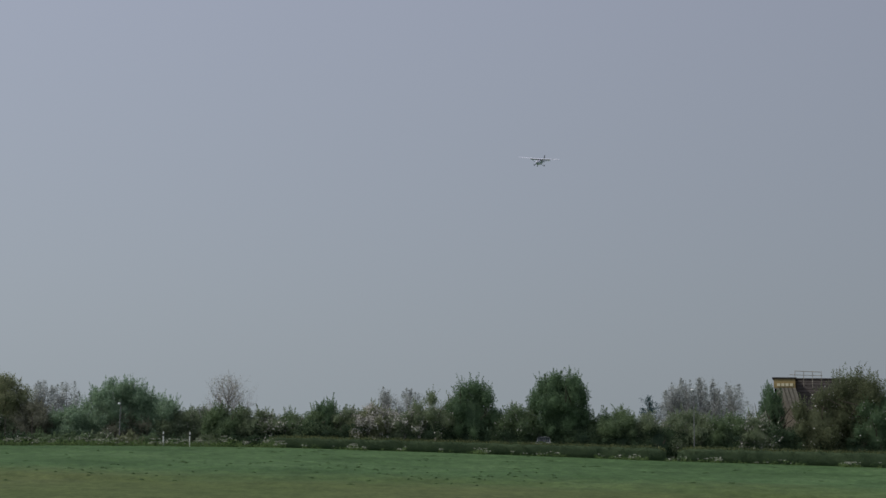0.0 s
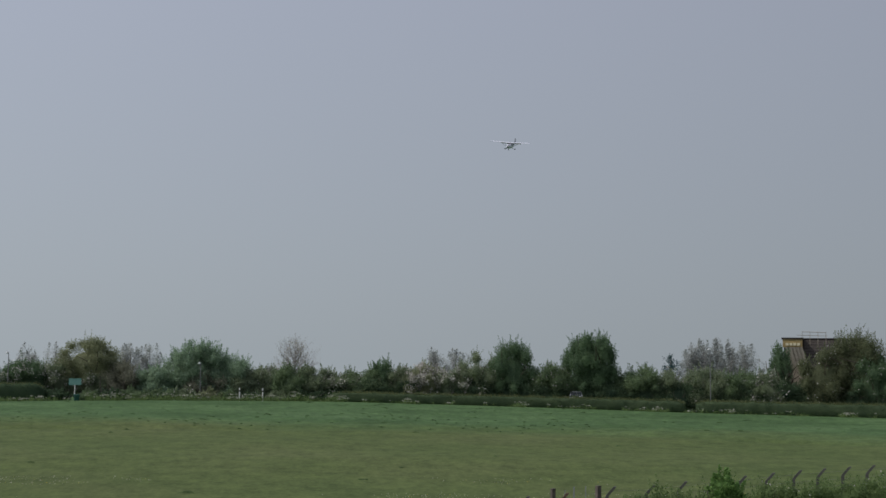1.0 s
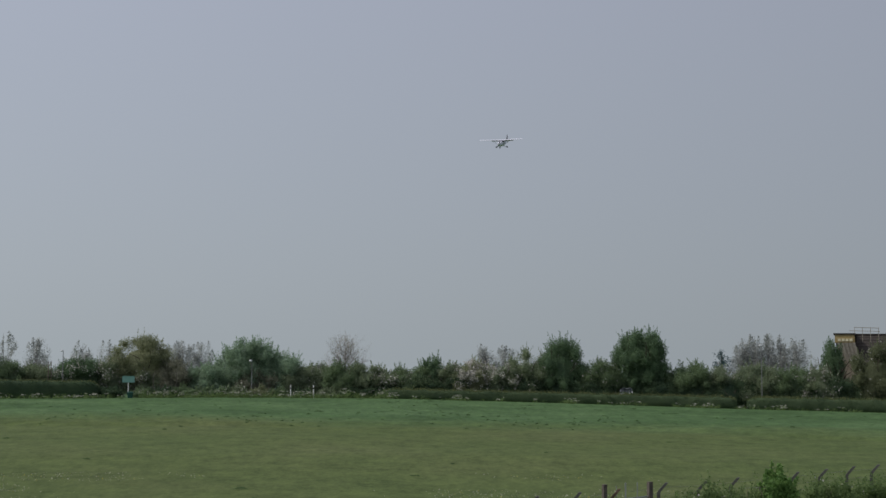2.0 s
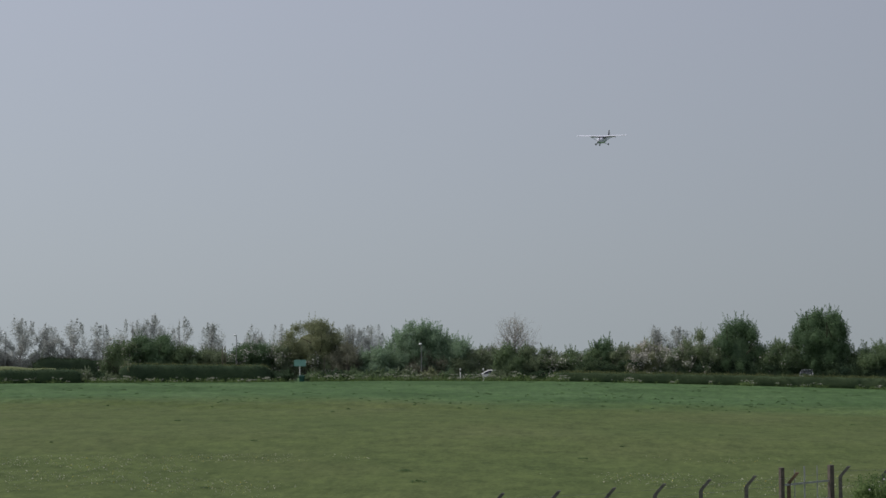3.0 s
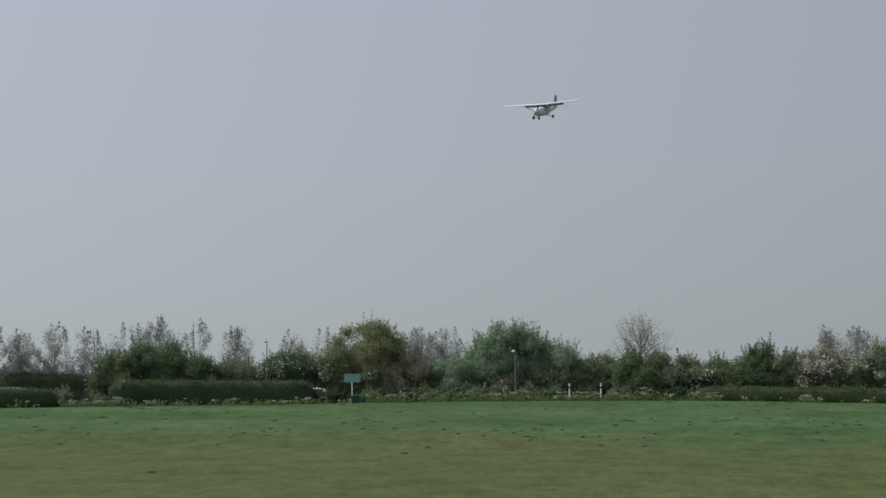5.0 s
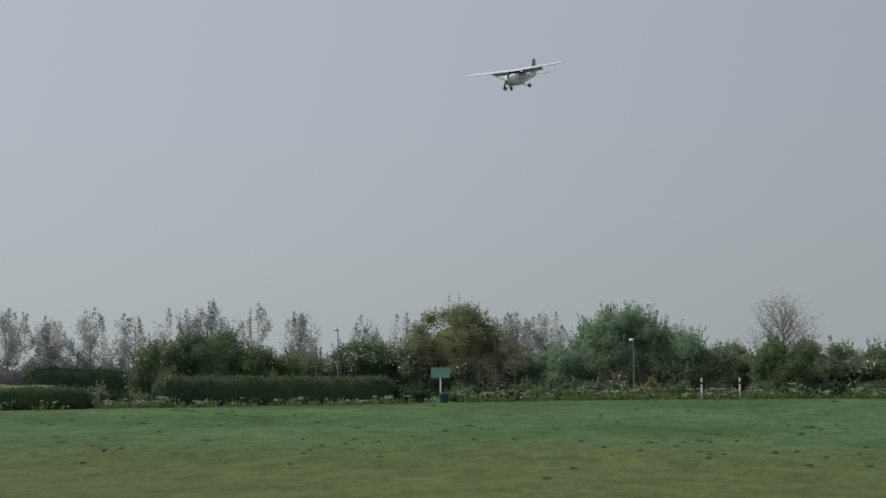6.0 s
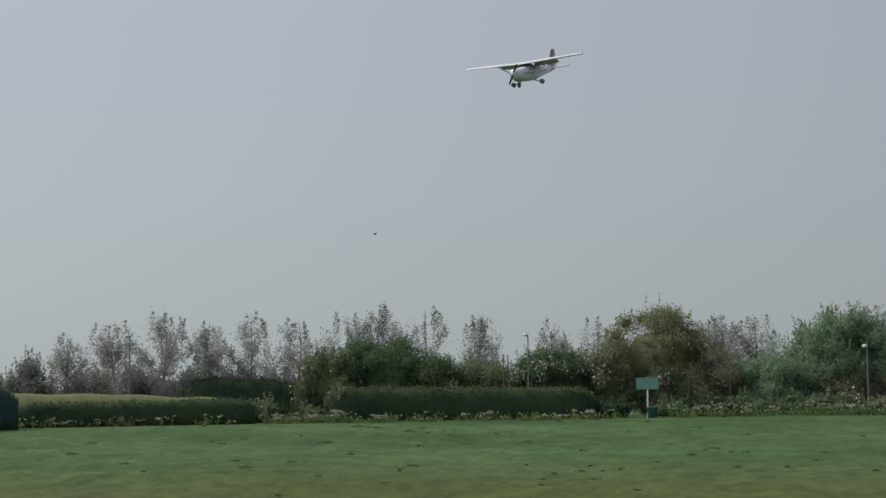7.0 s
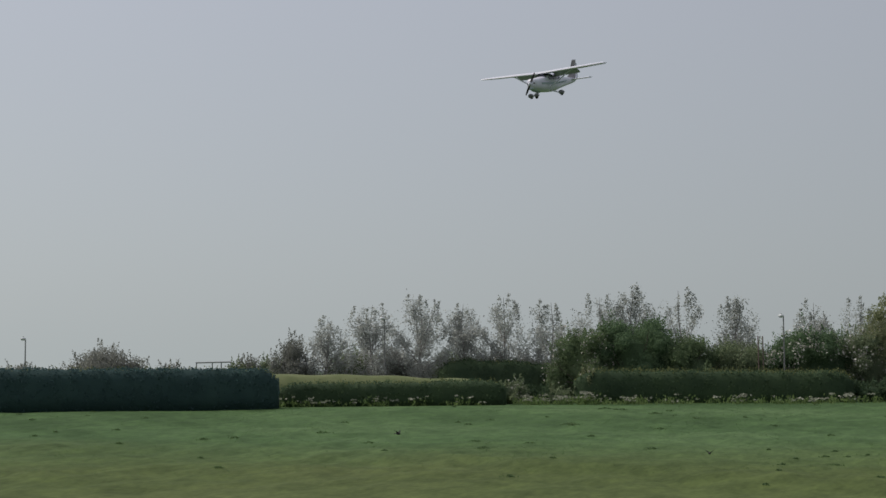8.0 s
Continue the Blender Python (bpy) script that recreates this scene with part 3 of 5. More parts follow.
def conifer(a, r, top, width, seed):
    rng = np.random.default_rng(seed)
    base = on_ground(a, r, -0.1)
    h = top - base.z
    root = thing("pine_tree", Matrix.Translation(base), "small dark round-headed pine behind the hedge trees", "tree")
    part("trunk", tube([(0, 0, 0), (0, 0, h * 0.9)], [0.16, 0.05], 7), M_BARK, root)
    pts = []
    for k in range(40):
        q, f = rng.uniform(0, 6.28), rng.random()
        reach = width / 2 * math.sin(math.pi * min(1, 0.2 + 0.8 * (1 - f))) * rng.uniform(0.6, 1.05)
        z = h * (0.45 + 0.52 * f)
        n = 60
        t = rng.random(n)[:, None]
        pts.append(np.array([math.cos(q) * reach, math.sin(q) * reach, z + 0.15]) * t + np.array([0, 0, z]) * (1 - t) + rng.normal(size=(n, 3)) * 0.13)
    part("crown", leaf_quads(np.concatenate(pts), 0.2, rng, 0.3), M_DARK_HEDGE, root)


# a row of poplars: bearing, distance, top, width
for k, (a, r, top, w) in enumerate([
        (27.39, 173, 9.99, 2.4), (26.33, 173, 10.88, 3.0), (25.26, 173, 11.53, 3.5), (24.21, 173, 10.99, 2.9), (23.28, 173.5, 11.47, 3.2),
        (22.17, 173, 11.04, 2.9), (21.06, 173.5, 11.40, 2.9), (20.28, 173.5, 11.96, 2.6), (19.26, 173.5, 11.79, 3.6), (18.03, 173.5, 11.08, 2.4),
        (16.26, 173.5, 10.80, 2.4), (15.22, 173.5, 10.95, 2.8), (12.43, 173.5, 10.89, 2.5), (11.67, 173.5, 10.93, 3.0)]):
    poplar(a, r, top, w, 100 + k)
for k, (a, r, top, w) in enumerate([
        (-9.96, 174, 11.76, 2.2), (-10.47, 174, 12.31, 2.1), (-10.98, 174.3, 12.32, 2.2), (-11.46, 174, 12.19, 2.1), (-12.07, 174, 11.80, 2.6),
        (-0.52, 173, 10.77, 3.3), (0.33, 173, 10.89, 1.3), (6.9, 173.5, 8.4, 1.5)]):
    poplar(a, r, top, w, 130 + k, density=1.15)
conifer(-9.18, 174, 10.39, 2.8, 151)
bare_tree(5.92, 165.5, 11.7, 5.1, 152)

# beyond the lane on the left
leafy_tree(20.27, 171.0, 9.9, 5.6, M_DARK_TREE, "rounded dark green tree behind the clipped hedge", 200, lobes=24, boxy=2.1, lump_size=(0.2, 0.38))
leafy_tree(21.35, 171.0, 9.15, 4.9, M_TREE, "rounded mid-green hawthorn with a few pale blossoms", 201, name="bush", category="bush", blossom=0.10)
leafy_tree(19.05, 171.0, 8.45, 4.6, M_TREE, "dense green bush behind the clipped hedge", 202, name="bush", category="bush")
leafy_tree(17.95, 171.3, 8.15, 3.8, M_MIXED, "dense green bush with reddish shoots", 203, name="bush", category="bush")
leafy_tree(16.2, 170.8, 9.13, 6.2, M_DARK_TREE, "dark hawthorn dusted with white blossom beside a lamp", 204, name="bush", category="bush", blossom=0.30, lobes=22, lump_size=(0.2, 0.38))
leafy_tree(13.98, 171.0, 11.75, 7.3, M_OLIVE, "broad olive-green tree with an open ragged crown", 205, clear=0.12, lobes=30, open_crown=0.42, boxy=2.1, lump_size=(0.15, 0.34))
leafy_tree(15.1, 170.6, 8.9, 4.2, M_MIXED, "tangled green bush below the olive tree", 206, name="bush", category="bush", blossom=0.22)
leafy_tree(12.75, 170.6, 8.75, 5.0, M_BROWNISH, "bronze-green bush beside the olive tree", 207, name="bush", category="bush")
leafy_tree(9.78, 171.2, 11.15, 7.2, M_FRESH, "broad dome-shaped bright green tree with spiky shoots", 208, lobes=36, shoots=220, depth=6, boxy=2.1, lump_size=(0.16, 0.36))
leafy_tree(8.55, 171.0, 9.85, 5.0, M_FRESH, "green tree sloping down with spiky upright shoots", 209, lobes=11, shoots=90)
leafy_tree(11.35, 170.8, 8.35, 5.0, M_FRESH, "dense green bush at the foot of a dome-shaped tree", 210, name="bush", category="bush")
leafy_tree(7.75, 170.8, 8.25, 5.0, M_MIXED, "mixed green bush beside the lane", 211, name="bush", category="bush", blossom=0.03)
leafy_tree(9.5, 170.4, 7.6, 5.4, M_BROWNISH, "low bronze-green bush beside the lane", 212, name="bush", category="bush", blossom=0.04)
leafy_tree(13.8, 170.3, 7.4, 4.4, M_MIXED, "low tangled bush behind the sign", 213, name="bush", category="bush", blossom=0.18)
leafy_tree(28.19, 173.0, 8.36, 3.2, M_GREY_BUSH, "rounded pale grey-green bush at the end of the poplars", 214, name="bush", category="bush", open_crown=0.3)
leafy_tree(32.67, 174.0, 7.86, 6.0, M_GREY_BUSH, "low spreading greyish bush seen over the dark hedge", 215, name="bush", category="bush", open_crown=0.3)
for k, (a, top, w) in enumerate([(29.3, 7.1, 2.6), (26.9, 7.6, 4.2), (25.7, 7.6, 4.8), (24.4, 7.55, 4.8), (23.1, 7.5, 4.8), (21.9, 7.2, 3.6), (31.2, 6.75, 1.8), (29.6, 6.7, 1.6), (34.6, 6.7, 3.0), (28.9, 7.0, 3)]):
    leafy_tree(a, 175.0, top, w, M_MIXED if k % 2 else M_GREY_BUSH, "low scrubby bush under the poplars", 220 + k, name="bush", category="bush", lobes=8, group="scrub under the poplars")
leafy_tree(17.3, 172.0, 7.7, 3.2, M_MIXED, "low green bush between two taller bushes", 216, name="bush", category="bush")
# scrub at the field edge
for k, (a, r, top, w, m) in enumerate([(22.88, 161.3, 5.62, 2.0, M_MIXED), (22.3, 161.6, 4.95, 2.2, M_HEDGE), (21.75, 161.6, 5.0, 2.0, M_MIXED), (21.15, 161.6, 6.1, 1.5, M_OLIVE),
                                       (15.25, 161.6, 5.5, 2.6, M_HEDGE), (13.9, 161.8, 5.25, 2.2, M_TREE), (13.1, 161.8, 5.45, 2.6, M_HEDGE), (12.2, 161.8, 5.5, 3.6, M_TREE),
                                       (11.2, 161.8, 5.5, 3.8, M_TREE), (10.2, 161.8, 5.45, 3.6, M_MIXED), (9.3, 162.0, 5.55, 2.6, M_OLIVE), (8.55, 162.0, 5.35, 2.4, M_TREE),
                                       (7.6, 162.2, 5.15, 2.4, M_HEDGE), (6.5, 161.8, 5.35, 2.8, M_MIXED), (5.6, 161.6, 5.5, 2.8, M_HEDGE), (4.7, 161.6, 5.5, 2.6, M_HEDGE)]):
    leafy_tree(a, r, top, w, m, "low scrubby growth at the meadow edge", 240 + k, name="bush", category="bush", lobes=7, leaf=0.15, shoots=14, depth=1.8, blossom=0.05 if k % 3 == 0 else 0.0, group="scrub at the meadow edge")
# thicket on the right
for k, (a, r, top, w, m, blos, text) in enumerate([
        (7.0, 172.4, 8.3, 4.6, M_MIXED, 0.0, "green bush on the far side of the lane"),
        (6.05, 163.4, 8.5, 3.8, M_TREE, 0.0, "green bush at the foot of the bare ash tree"),
        (-13.42, 171.0, 11.7, 2.6, M_DARK_TREE, 0.0, "narrow dark tree beside the yellow-clad gable"),
        (5.1, 164.4, 8.45, 5.2, M_MIXED, 0.0, "green bush below the bare ash tree"),
        (4.1, 164.2, 7.95, 4.6, M_MIXED, 0.28, "bush with pinkish white blossom"),
        (3.2, 164.5, 8.25, 5.2, M_TREE, 0.0, "green bush in the roadside thicket"),
        (2.38, 165.0, 9.39, 2.7, M_DARK_TREE, 0.0, "small dark round-headed tree"),
        (1.6, 164.5, 8.4, 4.0, M_MIXED, 0.05, "olive bush in the roadside thicket"),
        (0.61, 164.0, 8.75, 5.6, M_OLIVE, 0.85, "hawthorn covered in white blossom"),
        (-0.45, 164.3, 8.5, 4.4, M_MIXED, 0.45, "hawthorn with patches of white blossom"),
        (-1.55, 164.5, 10.25, 5.2, M_MIXED, 0.04, "tall grey-green bush in the thicket"),
        (-2.80, 164.5, 11.58, 5.6, M_DARK_TREE, 0.0, "dark green tree in the thicket"),
        (-4.45, 164.5, 9.2, 4.4, M_TREE, 0.03, "green bush beside the large dark tree"),
        (-7.90, 164.5, 8.97, 5.6, M_TREE, 0.0, "rounded green bush in the thicket"),
        (-9.24, 164.6, 8.45, 5.2, M_MIXED, 0.07, "bush with pale blossom behind the lamp"),
        (-10.57, 164.4, 8.8, 5.6, M_MIXED, 0.03, "tangled bush behind the lamp"),
        (-11.9, 164.4, 8.45, 5.2, M_TREE, 0.05, "green bush in the roadside thicket"),
        (-13.0, 163.6, 8.2, 4.0, M_MIXED, 0.38, "hawthorn with clusters of white blossom"),
        (-15.1, 164.0, 11.1, 5.6, M_RUSSET, 0.02, "russet-green bush beside the house gable"),
        (-16.93, 164.0, 10.2, 5.2, M_DARK_TREE, 0.02, "dark green bush in front of the house"),
        (-18.4, 164.3, 9.8, 5.4, M_DARK_TREE, 0.0, "dense green bush in the thicket")]):
    tall = top - 4 > 7
    leafy_tree(a, r, top, w, m, text, 270 + k, name="tree" if tall else "bush", category="tree" if tall else "bush", lobes=20, blossom=blos, shoots=50, boxy=2.2, lump_size=(0.2, 0.40))
leafy_tree(-5.99, 164.8, 12.8, 6.1, M_DARK_TREE, "large dark green tree with a tufted rounded crown", 300, lobes=44, shoots=120, clear=0.11, boxy=1.9, lump_size=(0.15, 0.31))
leafy_tree(-16.45, 165.0, 13.1, 6.6, M_RUSSET, "ragged russet-green tree before the house", 301, lobes=13, open_crown=0.3, shoots=60)
poplar(-15.75, 165.6, 13.6, 2.0, 160, M_MIXED, density=0.4)
poplar(-16.35, 165.6, 13.3, 2.4, 161, M_MIXED, density=0.4)
leafy_tree(-5.0, 168.5, 6.6, 5.0, M_DARK_TREE, "low dark bush behind the large tree", 302, name="bush", category="bush")
leafy_tree(-6.6, 168.5, 6.8, 5.0, M_DARK_TREE, "low dark bush behind the large tree", 303, name="bush", category="bush")
# undergrowth along the thicket's foot; its dark hedge leaves stand in for shade
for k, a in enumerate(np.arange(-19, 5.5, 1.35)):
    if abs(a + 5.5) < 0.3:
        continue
    leafy_tree(float(a), 163.2, 6.85 + 0.4 * math.sin(k * 2.1), 4.6, M_HEDGE, "undergrowth behind the low hedge, its shade put into dark leaves", 320 + k, name="bush", category="bush",
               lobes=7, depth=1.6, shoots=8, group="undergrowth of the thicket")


for k, a in enumerate(np.arange(-18.5, 4.6, 2.1)):
    leafy_tree(float(a), 172.6, 7.9 + 0.3 * math.sin(k * 1.7), 6.6, M_TREE if k % 2 else M_MIXED, "shaded green bush on the far side of the lane", 350 + k, name="bush", category="bush",
               lobes=9, depth=2.2, shoots=8, group="bushes on the far side of the lane")


# ---------------------------------------------------------------- house behind the thicket
def build_house():
    a0, a1, r = -13.56, -16.66, 173.0
    p = on_ground((a0 + a1) / 2, r)
    zg = p.z
    root = thing("house", Matrix.Translation(p) @ pose(0, 0, 0, 0, 0, (a0 + a1) / 2), "brown-roofed house with a yellow-clad gable end among trees", "house")
    half = 4.75
    top, eave = 12.3 - zg, 9.2 - zg
    part("wall", joined(box(-half + 0.3, half - 0.3, 0.6, 7.4, -0.3, eave), box(-half + 0.3, -half + 2.3, 0.55, 1.2, eave, top - 1.0)), M_RENDER, root)
    steps = [(-0.2 + 4.0 * (k + e) / 9, eave - 0.3 + (top - eave + 0.3) * (k + (0.05 if e == 0 else 0.97)) / 9 + 0.03 * (e == 0)) for k in range(9) for e in (0, 1)]
    under = [(3.8, top - 0.3), (-0.15, eave - 0.55)]
    roof_ob = part("roof", loft([[(x, y, z) for y, z in steps + under] for x in (-half + 2.35, half)]), M_ROOF, root, "brown tiled roof in courses")
    part("roof", loft([[(x, y, z) for y, z in ((3.81, top), (7.9, eave - 0.3), (7.9, eave - 0.45), (3.81, top - 0.15))] for x in (-half, half)]), M_ROOF, root, "brown tiled rear roof slope")
    part("ridge_cap", box(-half - 0.05, half + 0.05, 3.6, 4.0, top - 0.05, top + 0.12, 0.03), M_ROOF, roof_ob)
    dormer = part("dormer", box(-half, -half + 2.25, -0.4, 3.9, top - 1.05, top - 0.1, 0.02), M_YELLOW, root, "yellow-clad box dormer")
    for k in range(4):
        x = -half + 0.34 + k * 0.44
        part("window", box(x, x + 0.34, -0.46, -0.402, top - 0.88, top - 0.58, 0.01), M_PALE, dormer, "pale square window")
    part("fascia", box(-half - 0.15, -half + 2.4, -0.5, 4.0, top - 0.1, top + 0.06, 0.01), M_ROOF, dormer)
    for k in range(5):
        x = -half + 0.25 + k * 0.42
        part("board", ([(x, -0.4, top - 1.06), (x + 0.34, -0.4, top - 1.06), (x + 0.95, -0.25, top - 3.2), (x + 0.62, -0.25, top - 3.2),
                        (x, -0.3, top - 1.06), (x + 0.34, -0.3, top - 1.06), (x + 0.95, -0.15, top - 3.2), (x + 0.62, -0.15, top - 3.2)],
                       [(3, 2, 1, 0), (4, 5, 6, 7), (0, 1, 5, 4), (1, 2, 6, 5), (2, 3, 7, 6), (3, 0, 4, 7)]), M_TIMBER, root, "sloping grey timber board")
    rail = part("rail", joined(tube([(-half + 2.2, 2.5, top + 0.85), (half - 4.6, 2.5, top + 0.75)], [0.035, 0.035], 6), tube([(-half + 1.6, 2.5, top + 0.45), (half - 4.4, 2.5, top + 0.35)], [0.03, 0.03], 6)), M_TIMBER, root)
    for k in range(4):
        x = -half + 2.2 + k * 0.92
        part("post", tube([(x, 2.5, top - 0.9), (x, 2.5, top + 0.85)], [0.03, 0.03], 6), M_TIMBER, rail)


build_house()
low = on_ground(-18.2, 174.0)
cottage = thing("cottage", Matrix.Translation(low) @ pose(0, 0, 0, 0, 0, -18.2), "low brown-roofed cottage half hidden by bushes", "house")
part("wall", box(-4, 4, 0, 6, -0.3, 4.6), M_RENDER, cottage)
part("roof", ([(-4.3, -0.4, 4.5), (4.3, -0.4, 4.5), (4.3, 3, 6.6), (-4.3, 3, 6.6), (4.3, 6.4, 4.5), (-4.3, 6.4, 4.5)], [(0, 1, 2, 3), (3, 2, 4, 5), (0, 3, 5), (1, 4, 2), (0, 5, 4, 1)]), M_ROOF, cottage)


# ---------------------------------------------------------------- poles, sign, posts
def lamp_pole(a, r, top, label):
    p = on_ground(a, r, -0.05)
    h = top - p.z
    root = thing("street_lamp", Matrix.Translation(p) @ pose(0, 0, 0, 0, 0, a), label, "street lamp", "street lamps along the lane")
    part("column", tube([(0, 0, 0), (0, 0, 1.0), (0, 0, 1.05), (0, 0, h - 0.12)], [0.075, 0.075, 0.048, 0.036], 10), M_COLUMN, root)
    part("bracket", tube([(0, 0, h - 0.16), (-0.05, -0.02, h - 0.10), (-0.16, -0.05, h - 0.08)], [0.03, 0.03, 0.025], 6), M_STEEL, root)
    head = part("lantern", loft([[(x + math.cos(q) * w, -0.05 + math.sin(q) * w * 0.8, z) for q in np.linspace(0, 2 * math.pi, 10, endpoint=False)]
                                 for x, w, z in ((-0.14, 0.08, h - 0.17), (-0.14, 0.16, h - 0.12), (-0.14, 0.17, h - 0.03), (-0.13, 0.08, h + 0.04))]), M_LAMPHEAD, root, "white lantern head", smooth=True)
    part("photocell", tube([(-0.12, -0.05, h + 0.03), (-0.12, -0.05, h + 0.10)], [0.03, 0.025], 8), M_BLACK, head)


lamp_pole(17.0, 164.0, 9.52, "slim grey street lamp with a white head behind a hedge")
lamp_pole(9.65, 163.6, 8.60, "slim grey street lamp in front of green bushes")
lamp_pole(-10.73, 161.35, 10.70, "slim grey street lamp before the thicket")
lamp_pole(25.77, 164.5, 9.62, "slim grey street lamp before the poplars")
lamp_pole(33.93, 166.0, 8.46, "slim grey street lamp standing against the sky")


def plain_post(name, a, r, top, radius, mat, label, category="post", cap=None, group=""):
    p = on_ground(a, r, -0.05)
    h = top - p.z
    root = thing(name, Matrix.Translation(p) @ pose(0, 0, 0, 0.6, -0.4, a), label, category, group)
    part("shaft", tube([(0, 0, 0), (0, 0, h * 0.5), (0, 0, h - 0.03), (0, 0, h)], [radius * 1.05, radius, radius, radius * 0.6], 8), mat, root)
    if cap:
        part("band", tube([(0, 0, h * 0.72), (0, 0, h * 0.82)], [radius * 1.08, radius * 1.08], 8), cap, root, "dark reflective band")
    return root


plain_post("post", 13.51, 163.0, 7.06, 0.032, M_DARKPOST, "thin weathered dark wooden post among bushes")
plain_post("post", 12.61, 163.0, 7.12, 0.032, M_DARKPOST, "thin weathered dark wooden post among bushes")
plain_post("pole", 17.53, 165.0, 8.24, 0.036, M_REDPOST, "thin reddish pole behind the clipped hedge", "pole", group="pair of reddish poles")
plain_post("pole", 17.43, 165.0, 8.24, 0.036, M_REDPOST, "thin reddish pole behind the clipped hedge", "pole", group="pair of reddish poles")
for a in (8.09, 7.17):
    plain_post("marker_post", a, 160.6, 5.82, 0.06, M_WHITEPOST, "white painted marker post at the meadow edge", "marker post", M_BLACK, "white marker posts")
for a, top in ((-1.55, 5.55), (-5.0, 5.25), (-14.9, 5.0)):
    plain_post("fence_stake", a, 161.4, top, 0.06, M_TIMBER, "grey wooden stake in the low hedge", "stake", group="stakes in the low hedge")


def build_sign():
    p = on_ground(14.48, 160.3, -0.05)
    h = 6.66 - p.z
    root = thing("sign", Matrix.Translation(p) @ pose(0, 0, 0, 0, 0, 16), "sea-green notice board on a white post", "sign")
    part("post", tube([(0, 0.05, 0), (0, 0.05, h + 0.05)], [0.05, 0.05], 8), M_WHITEPOST, root, "white painted post")
    board = part("board", box(-0.63, 0.63, -0.03, 0.0, h - 0.64, h, 0.008), M_SIGN, root)
    part("frame", joined(box(-0.66, 0.66, -0.042, 0.01, h, h + 0.035), box(-0.66, 0.66, -0.042, 0.01, h - 0.675, h - 0.64), box(-0.665, -0.63, -0.044, 0.012, h - 0.675, h + 0.035), box(0.63, 0.665, -0.044, 0.012, h - 0.675, h + 0.035)), M_SIGN, board)
    for z in (h - 0.18, h - 0.48):
        part("clamp", box(-0.09, 0.09, 0.0, 0.11, z - 0.025, z + 0.025, 0.004), M_STEEL, root)
    b = on_ground(14.40, 160.0, -0.02)
    bin_ob = thing("litter_bin", Matrix.Translation(b) @ pose(0, 0, 0, 0, 0, 15), "dark green plastic bin beside the sign post", "bin")
    ring = lambda w, z: [(math.copysign(abs(math.cos(q)) ** 0.5, math.cos(q)) * w, math.copysign(abs(math.sin(q)) ** 0.5, math.sin(q)) * w * 0.85, z) for q in np.linspace(0, 2 * math.pi, 16, endpoint=False)]
    part("body", loft([ring(0.27, 0), ring(0.31, 0.5), ring(0.33, 0.52), ring(0.33, 0.58)]), M_BIN, bin_ob)
    part("lid", loft([ring(0.35, 0.58), ring(0.35, 0.63), ring(0.28, 0.70), ring(0.1, 0.72)]), M_BIN, bin_ob)


build_sign()

# distant handrail seen over the dark hedge
rail_at = on_ground(30.2, 176.0)
rail_root = thing("handrail", Matrix.Translation(rail_at) @ pose(0, 0, 0, 0, 0, 30.0), "low steel handrail on posts beyond the dark hedge", "railing")
part("top_rail", tube([(-1.3, 0, 3.10), (1.3, 0, 3.15)], [0.06, 0.06], 6), M_STEEL, rail_root)
for x in (-1.25, -0.1, 0.55, 1.25):
    part("post", tube([(x, 0, -0.1), (x, 0, 3.10)], [0.045, 0.045], 6), M_STEEL, rail_root)


# ---------------------------------------------------------------- boundary fence with cranked posts
def build_fence():
    # bearing, distance and tip height of each post
    line = [(6.05, 58.0, 1.58), (3.88, 58.9, 1.61), (1.76, 60.1, 1.65), (-0.13, 61.7, 1.70), (-1.85, 63.6, 1.76), (-3.54, 65.3, 1.81), (-5.10, 67.1, 1.85), (-6.97, 69.6, 2.00), (-8.51, 70.5, 2.05),
            (-9.77, 72.0, 2.15), (-10.94, 73.2, 2.24), (-12.07, 74.5, 2.33), (-13.15, 75.9, 2.43), (-14.18, 77.2, 2.52), (-15.09, 78.2, 2.59), (-16.02, 79.2, 2.66), (-16.92, 80.2, 2.72), (-17.8, 81.2, 2.78)]
    rng = np.random.default_rng(70)
    root = thing("fence", Matrix.Translation(on_ground(-6, 59)), "old boundary fence of concrete posts with cranked tops and wires", "fence")
    o = root.matrix_world.translation
    tops = []
    for k, (a, r, tip) in enumerate(line):
        g = on_ground(a, r, -0.1) - o
        side = Vector((math.cos(radians(a)), math.sin(radians(a)), 0))
        t = 0.082
        h = tip - o.z - g.z - 0.52
        rings = []
        for dx, z, s in ((-0.40, 0, 1.1), (-0.40, h, 1.0), (-0.35, h + 0.10, 1.0), (-0.02, h + 0.49, 0.95), (0.0, h + 0.52, 0.6)):
            c = g + side * dx + Vector((0, 0, z))
            back = Vector((-side.y, side.x, 0))
            rings.append([c - side * t * s - back * t * s, c + side * t * s - back * t * s, c + side * t * s + back * t * s, c - side * t * s + back * t * s])
        part("post", loft(rings), M_RUSTY if k == 6 else M_CONCRETE, root, "rust-stained cranked concrete post" if k == 6 else "")
        tops.append([g + Vector((0, 0, z)) - side * 0.48 for z in (0.6, 1.1, 1.55, 1.9)] + [g - side * 0.2 + Vector((0, 0, h + 0.28))])
    for w in range(5):
        part("wire", tube([q[w] for q in tops], [0.006] * len(tops), 3), M_WIRE, root)


